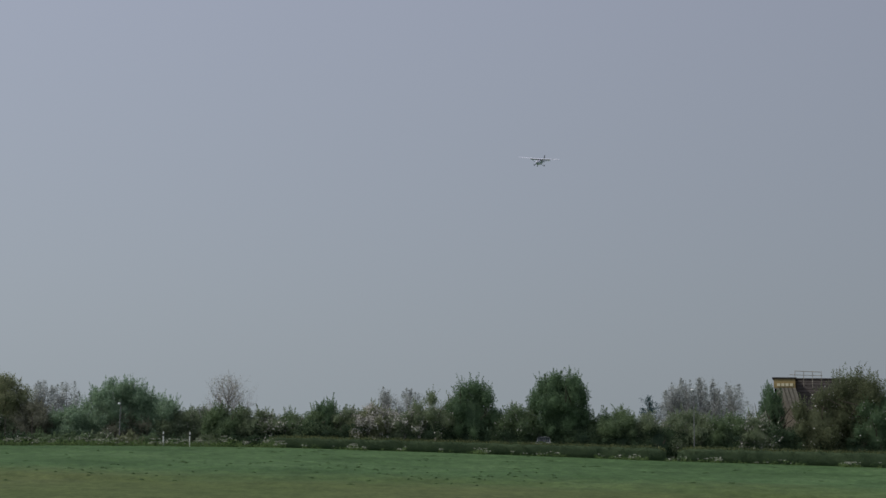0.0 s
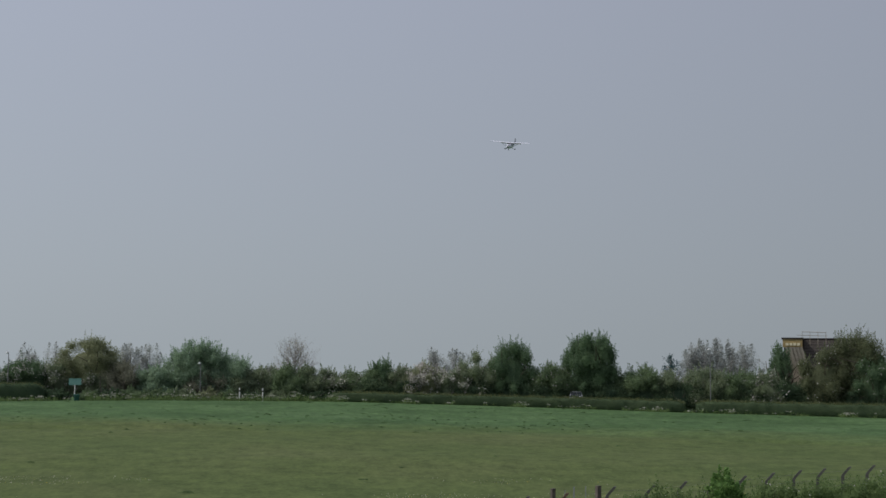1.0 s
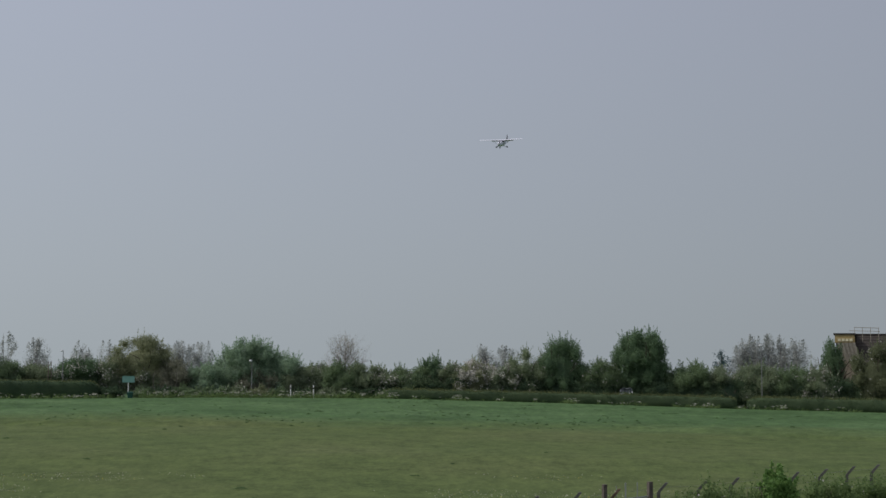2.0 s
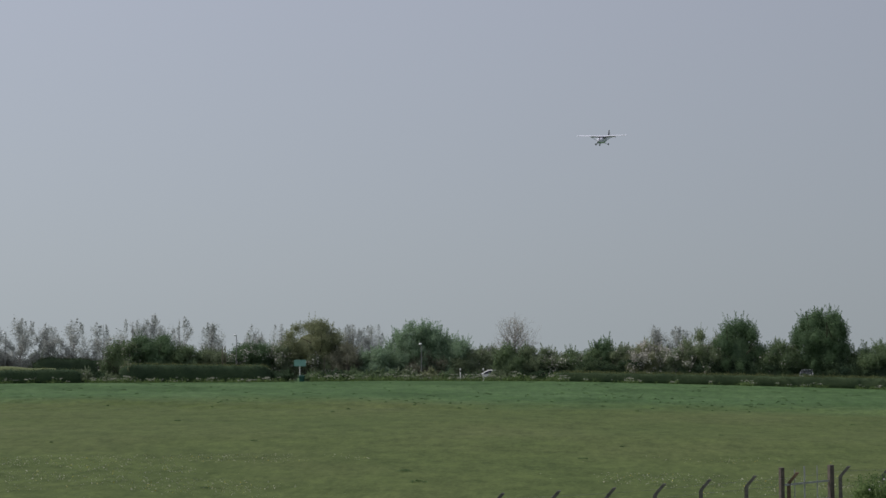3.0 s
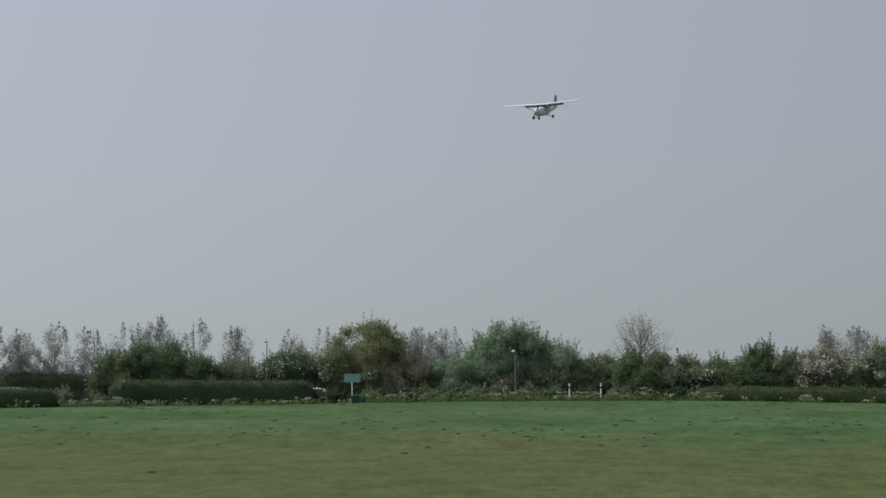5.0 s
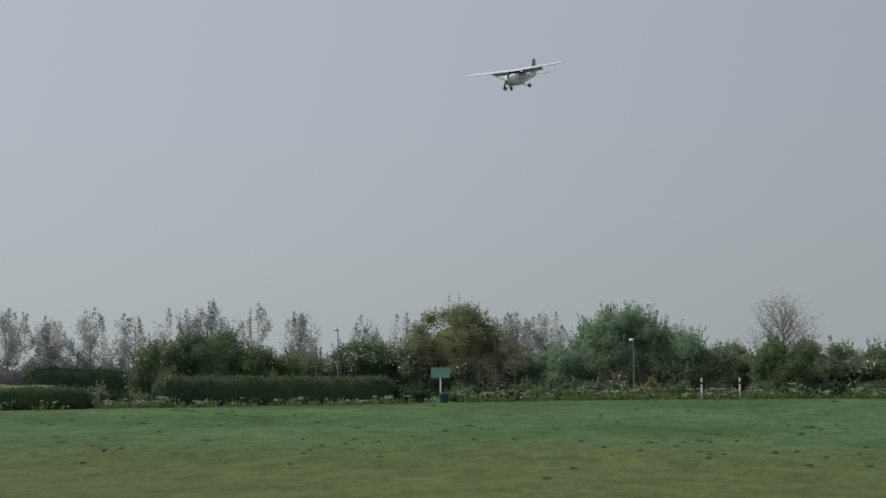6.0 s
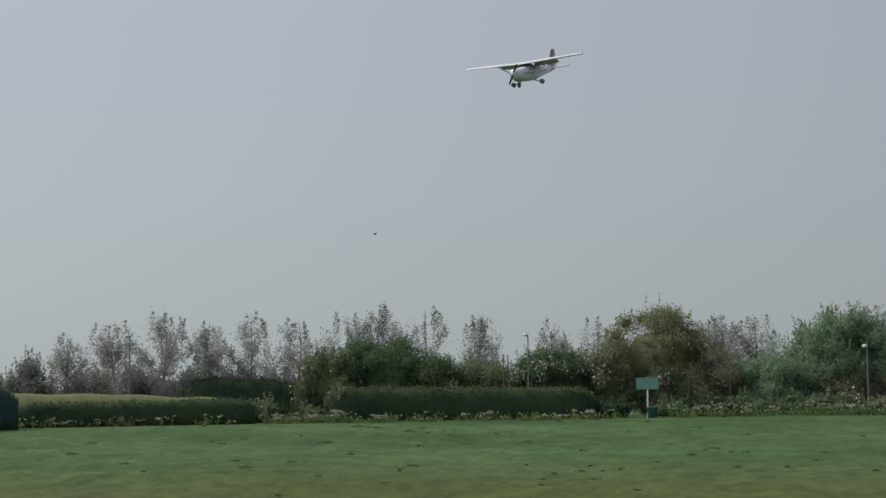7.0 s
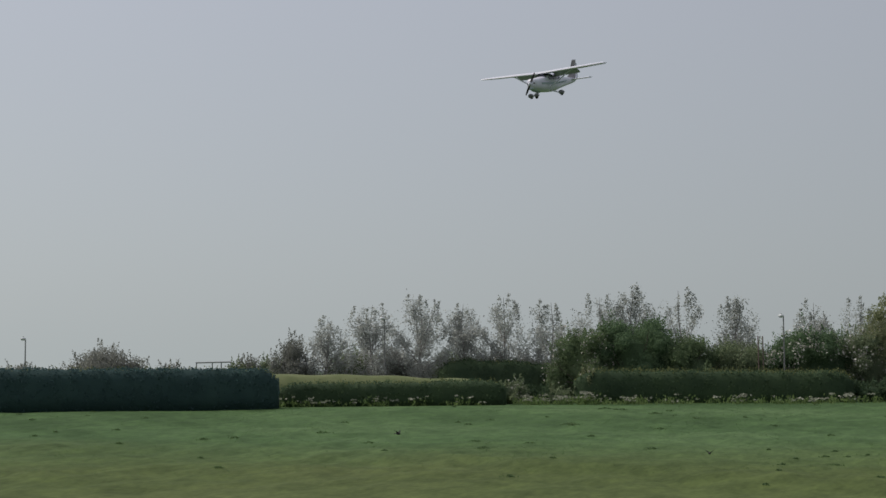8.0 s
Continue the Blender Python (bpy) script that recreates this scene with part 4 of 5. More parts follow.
def build_gate():
    left, right = on_ground(-4.50, 66.85, -0.1), on_ground(-6.30, 68.25, -0.1)
    root = thing("gate", Matrix.Translation(left), "narrow weathered field gate between two square posts", "gate")
    d = right - left
    span = d.length
    u = d.normalized()
    back = Vector((-u.y, u.x, 0)).normalized()

    def bar(p0, p1, w, name, mat, label=""):
        part(name, tube([p0, p1], [w, w], 4), mat, root, label)
    for q, w in ((0.0, 0.13), (1.0, 0.15)):
        p = u * span * q
        part("gate_post", loft([[p + u * sx * w + back * sy * w + Vector((0, 0, z)) for sx, sy in ((-.7, -.7), (.7, -.7), (.7, .7), (-.7, .7))] for z in (0, 2.64, 2.69)]), M_DARKPOST, root)
    for z in (1.92, 1.15, 0.4):
        bar(u * 0.1 + Vector((0, 0, z)), u * (span - 0.12) + Vector((0, 0, z + 0.08)), 0.055, "rail", M_STEEL)
    for q, z in ((0.26, 2.58), (0.46, 2.70), (0.72, 2.70)):
        bar(u * span * q + Vector((0, 0, 0.3)), u * span * q + Vector((0, 0, z)), 0.028 if q != 0.46 else 0.045, "upright", M_STEEL)


build_fence()
build_gate()

# brambles and weeds in front of the fence
for k, (a, r, top, w, m) in enumerate([(-7.75, 66.5, 1.80, 1.7, M_WEED), (-8.56, 67.5, 2.10, 1.6, M_WEED), (-9.44, 68.5, 1.90, 1.9, M_WEED), (-10.35, 69.5, 2.03, 1.9, M_WEED), (-11.27, 69.0, 2.78, 1.6, M_ELDER),
                                       (-12.2, 71.0, 2.18, 2.1, M_WEED), (-13.1, 72.0, 2.20, 2.1, M_WEED), (-13.95, 73.0, 2.08, 2.1, M_WEED), (-14.85, 74.0, 2.08, 2.2, M_WEED), (-15.8, 75.0, 2.16, 2.3, M_WEED),
                                       (-16.8, 76.0, 2.30, 2.4, M_WEED), (-17.8, 77.0, 2.40, 2.4, M_WEED)]):
    elder = m is M_ELDER
    leafy_tree(a, r, top, w, m, "leafy elder bush rising from the weeds" if elder else "tangled bramble and weeds in front of the fence", 400 + k, name="elder_bush" if elder else "bramble_bush", category="bush",
               lobes=9, leaf=0.20 if elder else 0.095, density=34 if elder else 95, shoots=40 if elder else 20, blossom=0.0 if elder else 0.012, depth=1.8, group="" if elder else "brambles along the fence")



# ---------------------------------------------------------------- cars
def build_car(m, label, tall=1.46):
    """A small hatchback; x to its front."""
    root = thing("car", m, label, "car")
    prof = [(-2.0, 0.42), (-2.05, 0.75), (-1.95, 0.98), (-1.45, tall - 0.10), (-0.9, tall), (0.15, tall - 0.02), (1.05, 0.98), (1.85, 0.84), (2.05, 0.62), (2.02, 0.35), (0, 0.28)]
    rings = []
    for y, s in ((-0.84, 0.90), (-0.80, 0.97), (-0.62, 1.0), (0.62, 1.0), (0.80, 0.97), (0.84, 0.90)):
        rings.append([(x * (0.96 + 0.04 * s), y * (1 - 0.13 * max(0, (z - 0.9) / 0.6)), 0.28 + (z - 0.28) * s) for x, z in prof])
    body = part("body", loft(rings), M_CARPAINT, root, smooth=False)
    for sgn in (-1, 1):
        k = lambda z: sgn * (0.82 * (1 - 0.13 * max(0, (z - 0.9) / 0.6)) + 0.012)
        side = [(-1.35, 0.98), (-1.12, tall - 0.16), (-0.35, tall - 0.10), (-0.35, 0.98)], [(-0.27, 0.98), (-0.27, tall - 0.10), (0.12, tall - 0.12), (0.82, 0.98)]
        for pane in side:
            v = [(x, k(z), z) for x, z in pane] + [(x, k(z) - sgn * 0.03, z) for x, z in pane]
            part("side_window", (v, [(0, 1, 2, 3), (7, 6, 5, 4), (0, 4, 5, 1), (1, 5, 6, 2), (2, 6, 7, 3), (3, 7, 4, 0)]), M_GLASS, root)
        part("headlight", box(1.82, 2.0, sgn * 0.62 - 0.13, sgn * 0.62 + 0.13, 0.66, 0.80, 0.02), M_PALE, root)
        part("tail_light", box(-2.06, -1.92, sgn * 0.66 - 0.1, sgn * 0.66 + 0.1, 0.72, 0.96, 0.02), M_REDLAMP, root)
        part("mirror", box(0.62, 0.78, sgn * 0.93 - 0.09, sgn * 0.93 + 0.09, 0.96, 1.08, 0.02), M_CARPAINT, root)
    part("windscreen", ([(0.22, -0.60, tall - 0.05), (0.22, 0.60, tall - 0.05), (0.98, 0.68, 1.02), (0.98, -0.68, 1.02), (0.20, -0.60, tall - 0.09), (0.20, 0.60, tall - 0.09), (0.96, 0.68, 0.98), (0.96, -0.68, 0.98)],
                        [(0, 3, 2, 1), (4, 5, 6, 7), (0, 1, 5, 4), (1, 2, 6, 5), (2, 3, 7, 6), (3, 0, 4, 7)]), M_GLASS, root)
    for x in (-1.25, 1.28):
        for y in (-0.78, 0.78):
            wheel = new("wheel")
            wheel.parent = root
            wheel.location = (x, y, 0.31)
            part("tyre", tube([(0, -0.1, 0), (0, -0.08, 0), (0, 0.08, 0), (0, 0.1, 0)], [0.27, 0.31, 0.31, 0.27], 18), M_TYRE, wheel)
            part("rim", tube([(0, -0.108, 0), (0, 0.108, 0)], [0.19, 0.19], 12), M_CHROME, wheel)
    return root


def lane_pose(a):
    p = on_ground(a, 167.6, 0.13)
    return Matrix.Translation(p) @ pose(0, 0, 0, 0, 0, 180 + a)


moving_car = build_car(lane_pose(0), "white hatchback driving along the lane behind the hedges")
parked = on_ground(-5.42, 163.6)
build_car(Matrix.Translation(parked) @ pose(0, 0, 0, 0, 0, 262), "tall white car parked under the large dark tree", 1.95)
# one more bush in dark leaves, painting the shade under the large tree
leafy_tree(-5.5, 162.3, 5.5, 2.6, M_HEDGE, "undergrowth behind the low hedge, its shade put into dark leaves", 319, name="bush", category="bush", lobes=7, depth=1.2, shoots=6, group="undergrowth of the thicket")


# ---------------------------------------------------------------- aeroplane (nose along +y, right wing along +x, origin at the wing's middle)
def build_plane():
    root = thing("aeroplane", Matrix.Identity(4), "white high-wing light aeroplane with fixed wheels on approach", "aeroplane")

    def ring(y, hw, zb, zt, n=20, e=0.72):
        zc, hz = (zb + zt) / 2, (zt - zb) / 2
        return [(math.copysign(abs(math.cos(q)) ** e, math.cos(q)) * hw, y, zc + math.copysign(abs(math.sin(q)) ** e, math.sin(q)) * hz) for q in np.linspace(0, 2 * math.pi, n, endpoint=False)]
    fuselage = part("fuselage", loft([ring(*s) for s in ((2.36, .20, -1.00, -.58), (2.30, .36, -1.12, -.44), (2.08, .48, -1.25, -.36), (1.55, .54, -1.36, -.31), (1.0, .57, -1.42, -.27),
                             (0.55, .58, -1.45, -.20), (0.1, .59, -1.46, -.02), (-0.15, .59, -1.46, 0.03), (-1.2, .58, -1.42, 0.03), (-1.7, .52, -1.33, -.03), (-2.3, .43, -1.20, -.14),
                             (-3.4, .30, -1.02, -.24), (-4.6, .19, -.84, -.31), (-5.4, .08, -.70, -.36), (-5.75, .03, -.62, -.40))]), M_PLANE, root, smooth=True)
    # cabin glass
    def pane(points, off):
        v = [Vector(p) for p in points]
        nrm = (v[1] - v[0]).cross(v[2] - v[0]).normalized()
        if nrm.dot(Vector(off)) < 0:
            nrm = -nrm
        n = len(v)
        return [p + nrm * 0.02 for p in v] + [p - nrm * 0.02 for p in v], [tuple(range(n)), tuple(range(n, 2 * n))[::-1]] + [(k, n + k, n + (k + 1) % n, (k + 1) % n) for k in range(n)]
    for s in (-1, 1):
        part("windscreen", pane([(0, .66, -.20), (s * .46, .58, -.25), (s * .52, .02, -.06), (0, .06, -.005)], (0, 1, 1)), M_CABIN, fuselage, "dark windscreen half")
        for y0, y1 in ((.25, -.42), (-.5, -1.2), (-1.28, -1.75)):
            w0, w1 = (.605, .60) if y1 > -1 else (.595, .55)
            part("side_window", pane([(s * w0, y0 - .12, -.12), (s * w0, y0, -.52), (s * w1, y1, -.50), (s * w1 * .985, y1 + .06, -.13)], (s, 0, 0)), M_CABIN, fuselage)
        part("stripe", pane([(s * .56, 1.5, -.84), (s * .605, 0, -.88), (s * .595, -1.2, -.84), (s * .32, -3.4, -.64), (s * .32, -3.4, -.56), (s * .60, -1.2, -.72), (s * .61, 0, -.74), (s * .565, 1.5, -.74)], (s, 0, 0)), M_PLANETRIM, fuselage)
    part("cowl_inlet", joined(box(-.34, -.14, 2.24, 2.335, -.82, -.66, .02), box(.14, .34, 2.24, 2.335, -.82, -.66, .02)), M_BLACK, fuselage)
    part("cowl_chin", loft([ring(2.33, .14, -1.20, -1.04), ring(1.95, .22, -1.37, -1.08), ring(1.25, .28, -1.47, -1.15)]), M_PLANETRIM, fuselage, "dark lower air intake")

    def foil(x, y_lead, chord, z, thick):
        prof = [(0, 0), (.04, .40), (.15, .72), (.35, .85), (.65, .55), (1, .03), (.65, -.18), (.35, -.25), (.12, -.24), (.03, -.15)]
        return [(x, y_lead - c * chord, z + t * thick) for c, t in prof]
    for s, side in ((-1, "left"), (1, "right")):
        wing = part("wing", loft([foil(s * x, .62 - .12 * (x > 2.6) * (x - 2.6) / 2.9, c, 0.02 + .03 * x, th) for x, c, th in ((.3, 1.30, .19), (2.6, 1.30, .19), (5.1, .92, .14), (5.38, .86, .10), (5.5, .70, .03))]), M_PLANE, root, smooth=False)
        part("flap", loft([[(s * x, -.66 + dy, .03 * x + dz) for dy, dz in ((0.08, .04), (-.10, .01), (-.44, -.27), (-.45, -.30), (-.12, -.10), (.06, -.03))] for x in (.55, 2.7)]), M_FLAP, wing, "lowered wing flap, underside shade put into its grey tint")
        part("aileron", loft([[(s * x, -.66 + .14 * (x - 2.8) / 2.4 + dy, .03 * x + dz) for dy, dz in ((0.02, .05), (-.30, .02), (-.30, .0), (.02, -.01))] for x in (2.8, 5.1)]), M_PLANE, wing)
        part("strut", tube([(s * .55, .12, -1.12), (s * 2.55, .15, .06)], [.055, .045], 8), M_PLANE, root)
        part("tailplane", loft([[(s * x, y0 - c * ch, -.47 + t * .10) for c, t in ((0, 0), (.15, .5), (.5, .5), (1, .02), (.5, -.5), (.15, -.5))] for x, y0, ch in ((.05, -4.55, 1.35), (1.45, -4.8, .95), (1.61, -4.9, .75))]), M_PLANE, root)
        leg = part("main_leg", tube([(s * .45, -.15, -1.32), (s * .92, -.17, -1.52), (s * 1.31, -.18, -1.64)], [.065, .05, .045], 8), M_PLANE, root)
        part("tyre", tube([(s * 1.28, -.18, -1.65), (s * 1.31, -.18, -1.65), (s * 1.41, -.18, -1.65), (s * 1.44, -.18, -1.65)], [.16, .2, .2, .16], 16), M_TYRE, leg)
        part("wheel_fairing", loft([[(s * 1.36 + math.cos(q) * .15 * w, y, -1.60 + math.sin(q) * .19 * w) for q in np.linspace(0, 2 * math.pi, 10, endpoint=False)] for y, w in ((.28, .2), (.18, .75), (-.11, 1.05), (-.36, .85), (-.68, .15))]), M_FAIRING, leg, smooth=True)
    part("wing_centre", loft([foil(x, .62, 1.30, .02 + .03 * abs(x), .19) for x in (-.3, .3)]), M_PLANE, root)
    fin = part("fin", loft([[(w * sx, y, z) for sx, y in ((0, yl), (.5, yl - .3), (.5, yt + .25), (0, yt), (-.5, yt + .25), (-.5, yl - .3))] for z, yl, yt, w in ((-.40, -4.0, -5.75, .10), (-.1, -4.52, -5.82, .10), (1.08, -5.36, -6.12, .07), (1.16, -5.49, -6.14, .03))]), M_FIN, root, "faded red-tinted tail fin")
    part("rudder", box(-.02, .02, -6.22, -5.86, -.45, .92, .008), M_PLANE, fin)
    nose_leg = part("nose_leg", tube([(0, 1.45, -1.34), (0, 1.53, -1.75)], [.05, .04], 8), M_STEEL, root)
    part("tyre", tube([(-.08, 1.54, -1.76), (-.05, 1.54, -1.76), (.05, 1.54, -1.76), (.08, 1.54, -1.76)], [.14, .18, .18, .14], 16), M_TYRE, nose_leg)
    part("wheel_fairing", loft([[(math.cos(q) * .12 * w, y, -1.66 + math.sin(q) * .16 * w) for q in np.linspace(0, 2 * math.pi, 10, endpoint=False)] for y, w in ((1.90, .2), (1.80, .75), (1.57, 1.05), (1.34, .85), (1.07, .15))]), M_FAIRING, nose_leg, smooth=True)
    prop = new("propeller")
    prop.parent = root
    prop.location = (0, 2.43, -.78)
    part("spinner", loft([[(math.cos(q) * w, y, math.sin(q) * w) for q in np.linspace(0, 2 * math.pi, 12, endpoint=False)] for y, w in ((-.1, .17), (0, .165), (.12, .12), (.22, .04))]), M_PLANE, prop, smooth=True)
    for s in (-1, 1):
        part("blade", loft([[(c * math.cos(tw) * hx, c * math.sin(tw) * hx + hy, s * z) for hx, hy in ((-1, 0), (0, .018), (1, 0), (0, -.018))] for z, c, tw in ((.10, .06, .9), (.35, .085, .7), (.7, .075, .45), (.95, .04, .3))]), M_PROP, prop, "dark propeller blade")
    return root, prop


plane, propeller = build_plane()


# ---------------------------------------------------------------- birds
def build_bird(label, size):
    root = thing("bird", Matrix.Identity(4), label, "bird", "small dark birds over the meadow")
    part("body", loft([[(math.cos(q) * w * size, y * size, math.sin(q) * w * size) for q in np.linspace(0, 2 * math.pi, 8, endpoint=False)] for y, w in ((.12, .012), (.09, .03), (.02, .04), (-.06, .028), (-.11, .012), (-.17, .018))]), M_BIRD, root, smooth=True)
    wings = []
    for s in (-1, 1):
        w = part("wing", ([(x * size, y * size, z * size) for x, y, z in [(0, .05, .012), (s * .10, .075, .016), (s * .24, -.03, .012), (s * .11, -.02, .016), (0, -.04, .012), (0, .05, -.004), (s * .10, .075, .004), (s * .24, -.03, .008), (s * .11, -.02, .004), (0, -.04, -.004)]],
                          [(0, 1, 2, 3, 4), (9, 8, 7, 6, 5), (0, 5, 6, 1), (1, 6, 7, 2), (2, 7, 8, 3), (3, 8, 9, 4)]), M_BIRD, root)
        wings.append((s, w))
    return root, wings


birds = [build_bird("small dark bird flying over the meadow", size) for size in (1.0, 1.0, 0.62)] + [build_bird("tiny dark bird darting low past the meadow", 0.28)]


# ---------------------------------------------------------------- grass, weeds and flowers
def build_grass():
    rng = np.random.default_rng(900)

    def blades(name, n, r0, r1, h0, h1, mat, label, category, a0=-22, a1=44, power=0.5, width=0.014):
        f = rng.random(n)
        r = np.sqrt(r0 * r0 + (r1 * r1 - r0 * r0) * f ** (power * 2))
        a = np.radians(rng.uniform(a0, a1, n))
        x, y = -r * np.sin(a), r * np.cos(a)
        z = np.array([ground_z(px, py) for px, py in zip(x, y)])
        h = rng.uniform(h0, h1, n) * (0.7 + 0.6 * np.array([noise.noise(Vector((px * 0.12, py * 0.12, 2))) for px, py in zip(x, y)]).clip(-0.5, 1))
        q = rng.uniform(0, math.pi, n)
        dx, dy = np.cos(q) * width * (1 + h * 3), np.sin(q) * width * (1 + h * 3)
        lx, ly = rng.normal(size=n) * 0.17, rng.normal(size=n) * 0.17
        v = np.stack([np.stack([x - dx, y - dy, z - 0.02], 1), np.stack([x + dx, y + dy, z - 0.02], 1), np.stack([x + lx, y + ly, z + h], 1)], 1).reshape(-1, 3)
        ob = lone(name, v.tolist(), np.arange(3 * n).reshape(n, 3).tolist(), mat)
        tagged(ob, label, category, kind="stuff")
    blades("meadow_grass", 40000, 56, 110, 0.008, 0.022, M_BLADE, "short patchy meadow grass", "grass")
    blades("lush_grass", 110000, 124, 160, 0.02, 0.07, M_BLADE_LUSH, "longer lush green grass near the hedges", "grass")
    # dark tufts
    pts = []
    for k in range(150):
        a, r = rng.uniform(-20, 42), (rng.uniform(72, 118) if k % 9 == 0 else 121 + 34 * rng.random() ** 0.8)
        c = on_ground(a, r)
        s = rng.uniform(0.06, 0.17) * (1.5 if k % 7 == 0 else 1.0)
        n = int(24 + 1300 * s * s)
        q = rng.normal(size=(n, 2)) * 0.55
        pts.append(np.array(c) + np.stack([q[:, 0] * s * 1.9, q[:, 1] * s, s * 0.55 * np.exp(-(q ** 2).sum(1)) * rng.uniform(0.4, 1.0, n)], 1))
    for k in range(100):
        a = rng.uniform(-6, 18)
        c = on_ground(a, 127.5 + 3.5 * math.sin(a * 0.55) + rng.normal() * 3.2)
        s = rng.uniform(0.05, 0.11)
        n = int(22 + 1500 * s * s)
        q = rng.normal(size=(n, 2)) * 0.55
        pts.append(np.array(c) + np.stack([q[:, 0] * s * 1.7, q[:, 1] * s, s * 0.8 * np.exp(-(q ** 2).sum(1)) * rng.uniform(0.4, 1.0, n)], 1))
    v, f = leaf_quads(np.concatenate(pts), 0.10, rng, 0.4, upright=0.3)
    tagged(lone("weed_tufts", v, f, M_TUFT), "dark scattered weed tufts in the meadow", "weeds", kind="stuff")
    # daisies and dandelion clocks in drifts
    for name, n, mat, size, label in (("daisies", 9000, M_PETAL, 0.056, "white daisies and seed heads in drifts"), ("dandelions", 1300, M_DANDELION, 0.055, "yellow dandelions scattered in the meadow")):
        pts = []
        while len(pts) < n:
            a, r = rng.uniform(-20, 34), 57 + 30 * rng.random() ** 1.4
            p = polar(a, r)
            if noise.noise(Vector((p.x * 0.05, p.y * 0.16, 4))) + 0.5 * noise.noise(Vector((p.x * 0.35, p.y * 0.5, 8))) + rng.normal() * 0.10 > 0.16:
                pts.append(on_ground(a, r, 0.12))
        v, f = leaf_quads(np.array([list(p) for p in pts]), size, rng, 0.9)
        tagged(lone(name, v, f, mat), label, "flowers", kind="stuff")
    # cow parsley and nettles under the hedges
    umbel, leafy = [], []
    for k in range(2500):
        a = rng.uniform(-22, 30)
        if abs(a - 14.4) < 0.35:
            continue
        r = (158.9 if not 4.2 < a < 14.0 else 159.6) + rng.normal() * 0.45 - (0.8 if a < 4.4 else 0)
        wild = noise.noise(Vector((a * 1.1, 5, 1))) + (0.65 if 4.2 < a < 14.0 else 0.08 if a > 14 else -0.22)
        if wild + rng.normal() * 0.2 < 0.0:
            continue
        c = np.array(on_ground(a, r))
        h = rng.uniform(0.25, 0.75) * (0.7 + 0.6 * max(0, wild))
        leafy.append(c + rng.normal(size=(12, 3)) * np.array([0.14, 0.14, h * 0.3]) + np.array([0, 0, h * 0.4]))
        for _ in range(int(rng.integers(2, 6)) if noise.noise(Vector((a * 5.5, 2, 9))) > 0.12 else int(rng.random() < 0.25)):
            umbel.append(c + rng.normal(size=(5, 3)) * np.array([0.06, 0.06, 0.02]) + np.array([rng.normal() * 0.15, rng.normal() * 0.1, h]))
    leafy = np.concatenate(leafy)
    leafy = leafy[[q[2] > ground_z(q[0], q[1]) for q in leafy]]
    v, f = leaf_quads(leafy, 0.16, rng, 0.5, upright=0.5)
    tagged(lone("hedge_bottom_weeds", v, f, M_WEED), "rank weeds along the foot of the hedges", "weeds", kind="stuff")
    v, f = leaf_quads(np.concatenate(umbel), 0.115, rng, 0.9)
    tagged(lone("cow_parsley", v, f, M_UMBEL), "pale cow parsley heads along the hedge foot", "flowers", kind="stuff")


build_grass()


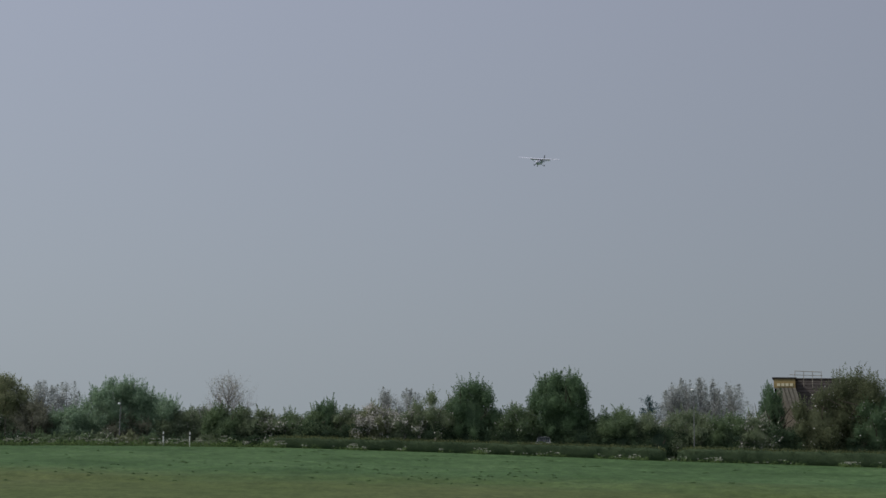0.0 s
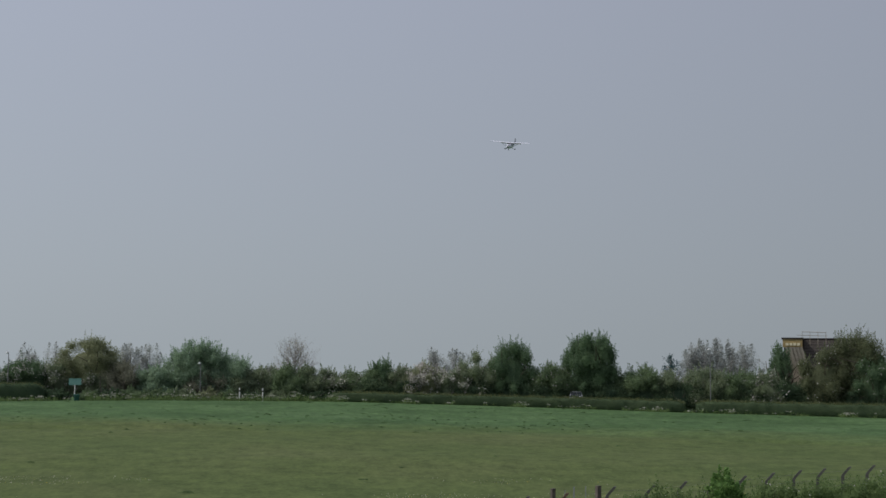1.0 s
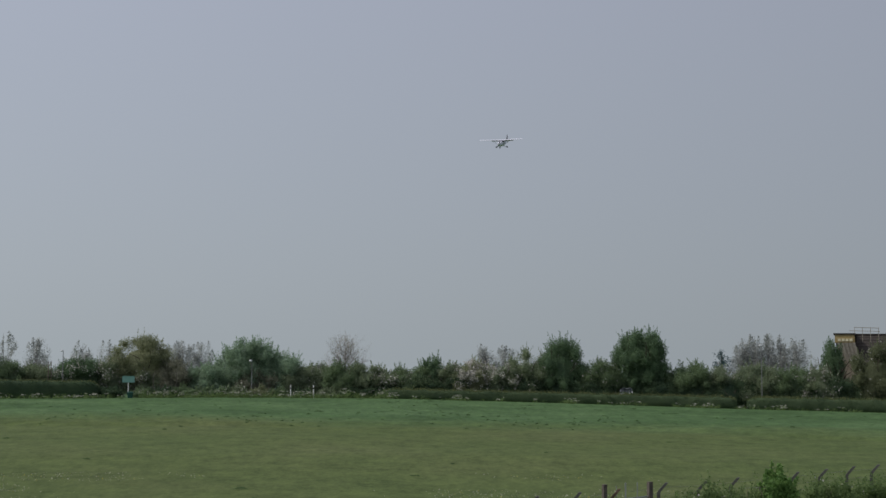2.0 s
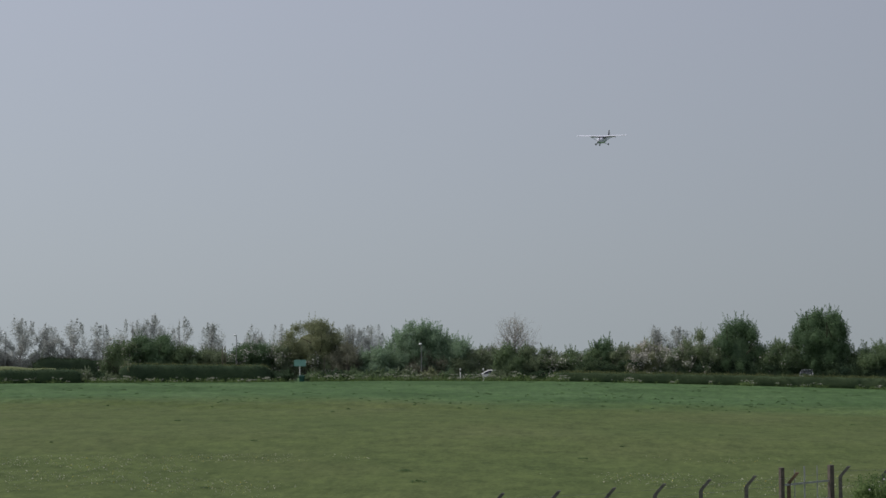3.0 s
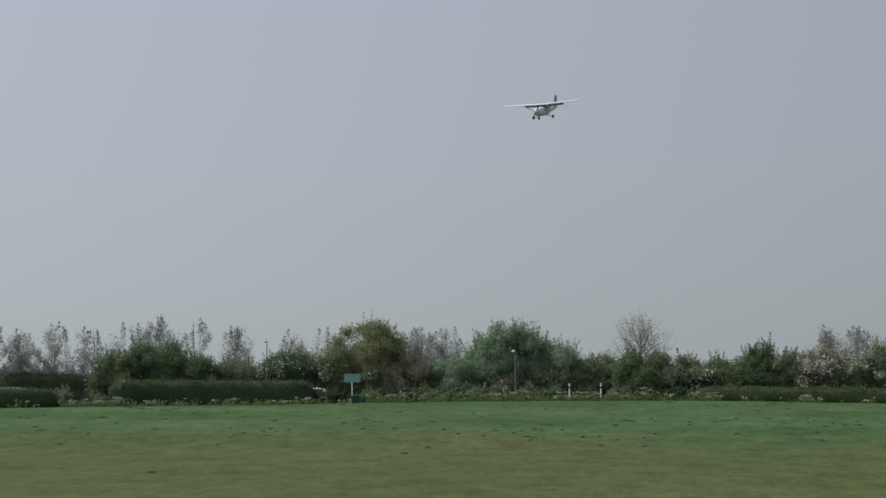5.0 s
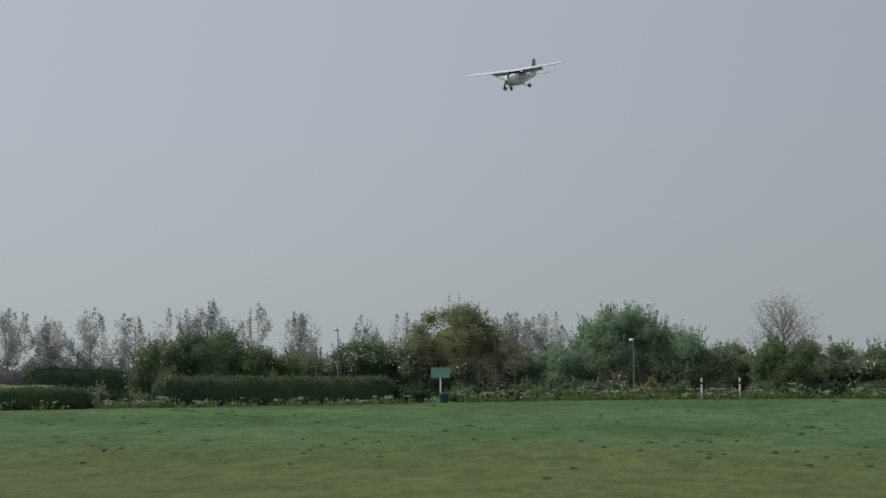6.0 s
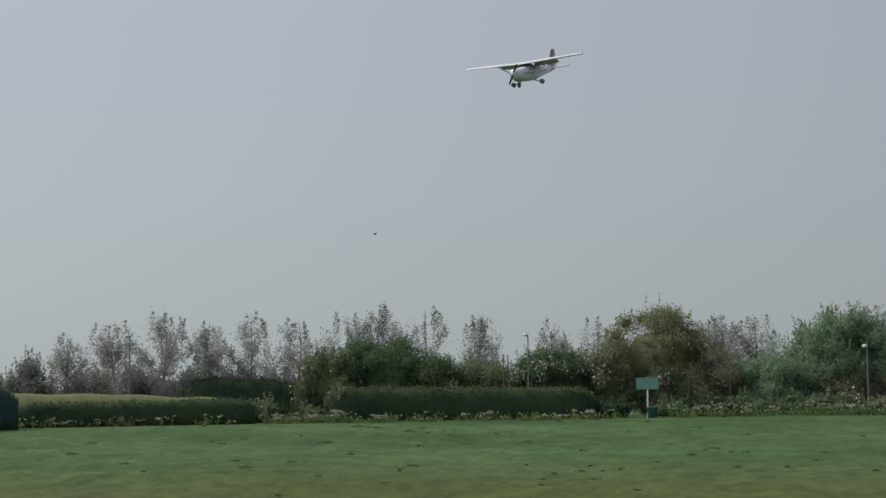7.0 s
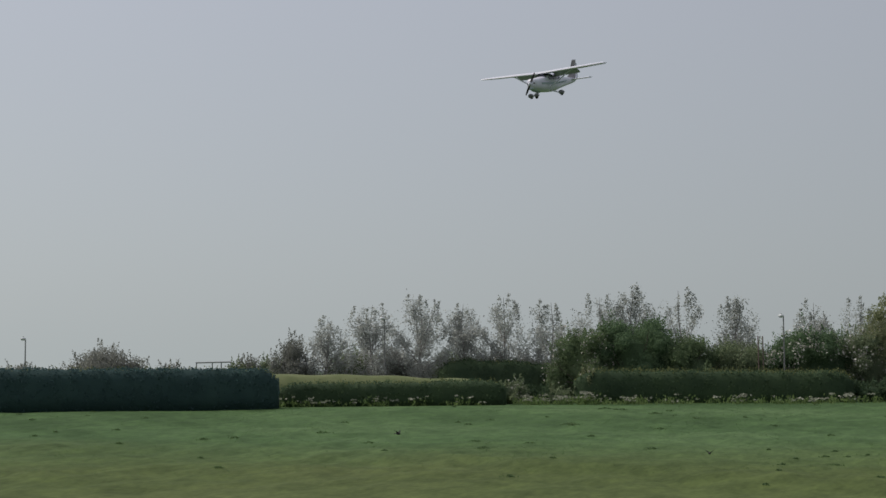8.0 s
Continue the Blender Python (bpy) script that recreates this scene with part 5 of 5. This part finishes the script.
# ---------------------------------------------------------------- what moves
def motions():
    # seconds, place, yaw, bank, pitch
    flight = [
        (0.0, 33.80, 385.05, 76.86, 161.1, 5.8, -10.5),
        (0.5, 24.43, 386.67, 72.30, 162.6, 7.4, -10.8),
        (1.0, 17.85, 377.25, 70.62, 163.3, 6.0, -11.0),
        (2.5, -5.82, 320.09, 59.02, 164.0, -0.9, -11.8),
        (3.0, -12.82, 296.00, 53.29, 166.3, 2.5, -10.6),
        (3.5, -19.54, 277.09, 50.97, 166.9, 2.7, -10.6),
        (4.0, -27.11, 263.66, 49.55, 168.2, 2.8, -11.2),
        (5.5, -36.34, 210.83, 38.87, 166.4, -1.6, -12.2),
        (6.0, -42.87, 201.65, 37.00, 167.4, -2.1, -12.6),
        (6.5, -48.42, 192.39, 35.11, 168.2, 2.5, -12.6),
        (7.0, -55.01, 184.06, 33.19, 167.5, -0.5, -12.4),
        (7.5, -62.72, 179.09, 31.45, 170.4, -4.6, -10.4),
        (8.0, -70.56, 170.74, 29.41, 177.6, -0.9, -9.9),
    ]
    walk(plane, [(t, pose(x, y, z, 0, 0, yaw) @ pose(0, 0, 0, pitch) @ pose(0, 0, 0, 0, -bank)) for t, x, y, z, yaw, bank, pitch in flight])
    walk(propeller, [(k / 10, pose(0, 2.43, -.78, 0, 72 * k - 30, 0)) for k in range(81)])
    walk(moving_car, [(0.0, lane_pose(-7.5)), (3.0, lane_pose(6.94)), (3.5, lane_pose(9.32)), (6.5, lane_pose(21.94)), (8.0, lane_pose(28.6))])
    # birds: heading, then seconds and place
    flights = [
        (8, [(0.0, -29.79, 13.84, 7.28), (4.5, -37.53, 82.19, 4.28), (5.5, -39.25, 97.38, 4.07), (6.0, -40.11, 104.97, 3.96), (6.5, -40.65, 109.3, 3.82), (7.2, -40.53, 113.58, 3.95), (7.7, -40.1, 116.45, 3.62), (8.0, -40.0, 118.6, 3.55)]),
        (-95, [(0.0, -169.86, 127.32, 7.36), (6.5, -73.70, 118.49, 4.36), (7.5, -58.91, 117.13, 4.19), (8.0, -51.51, 116.45, 4.11)]),
        (-29, [(0.0, -132.13, -24.17, 55.78), (6.0, -69.0, 101.0, 19.20), (6.5, -58.0, 113.5, 16.2), (7.0, -47.07, 127.30, 13.11), (7.5, -41.2, 137.6, 10.5), (7.7, -39.78, 140.4, 10.50), (8.0, -38.4, 145.46, 11.6)]),
        (76, [(0.0, 127.41, 25.13, 6.0), (4.0, 3.62, 55.88, 7.18), (8.0, -120.16, 86.64, 8.4)]),
    ]
    for (bird, wings), (yaw, rows) in zip(birds, flights):
        walk(bird, [(t, pose(x, y, z, 0, 0, yaw)) for t, x, y, z in rows])
        for side, wing in wings:
            walk(wing, [(k / 10, pose(0, 0, 0, 0, -side * 38 * math.sin(k * 1.9), 0)) for k in range(81)])


motions()
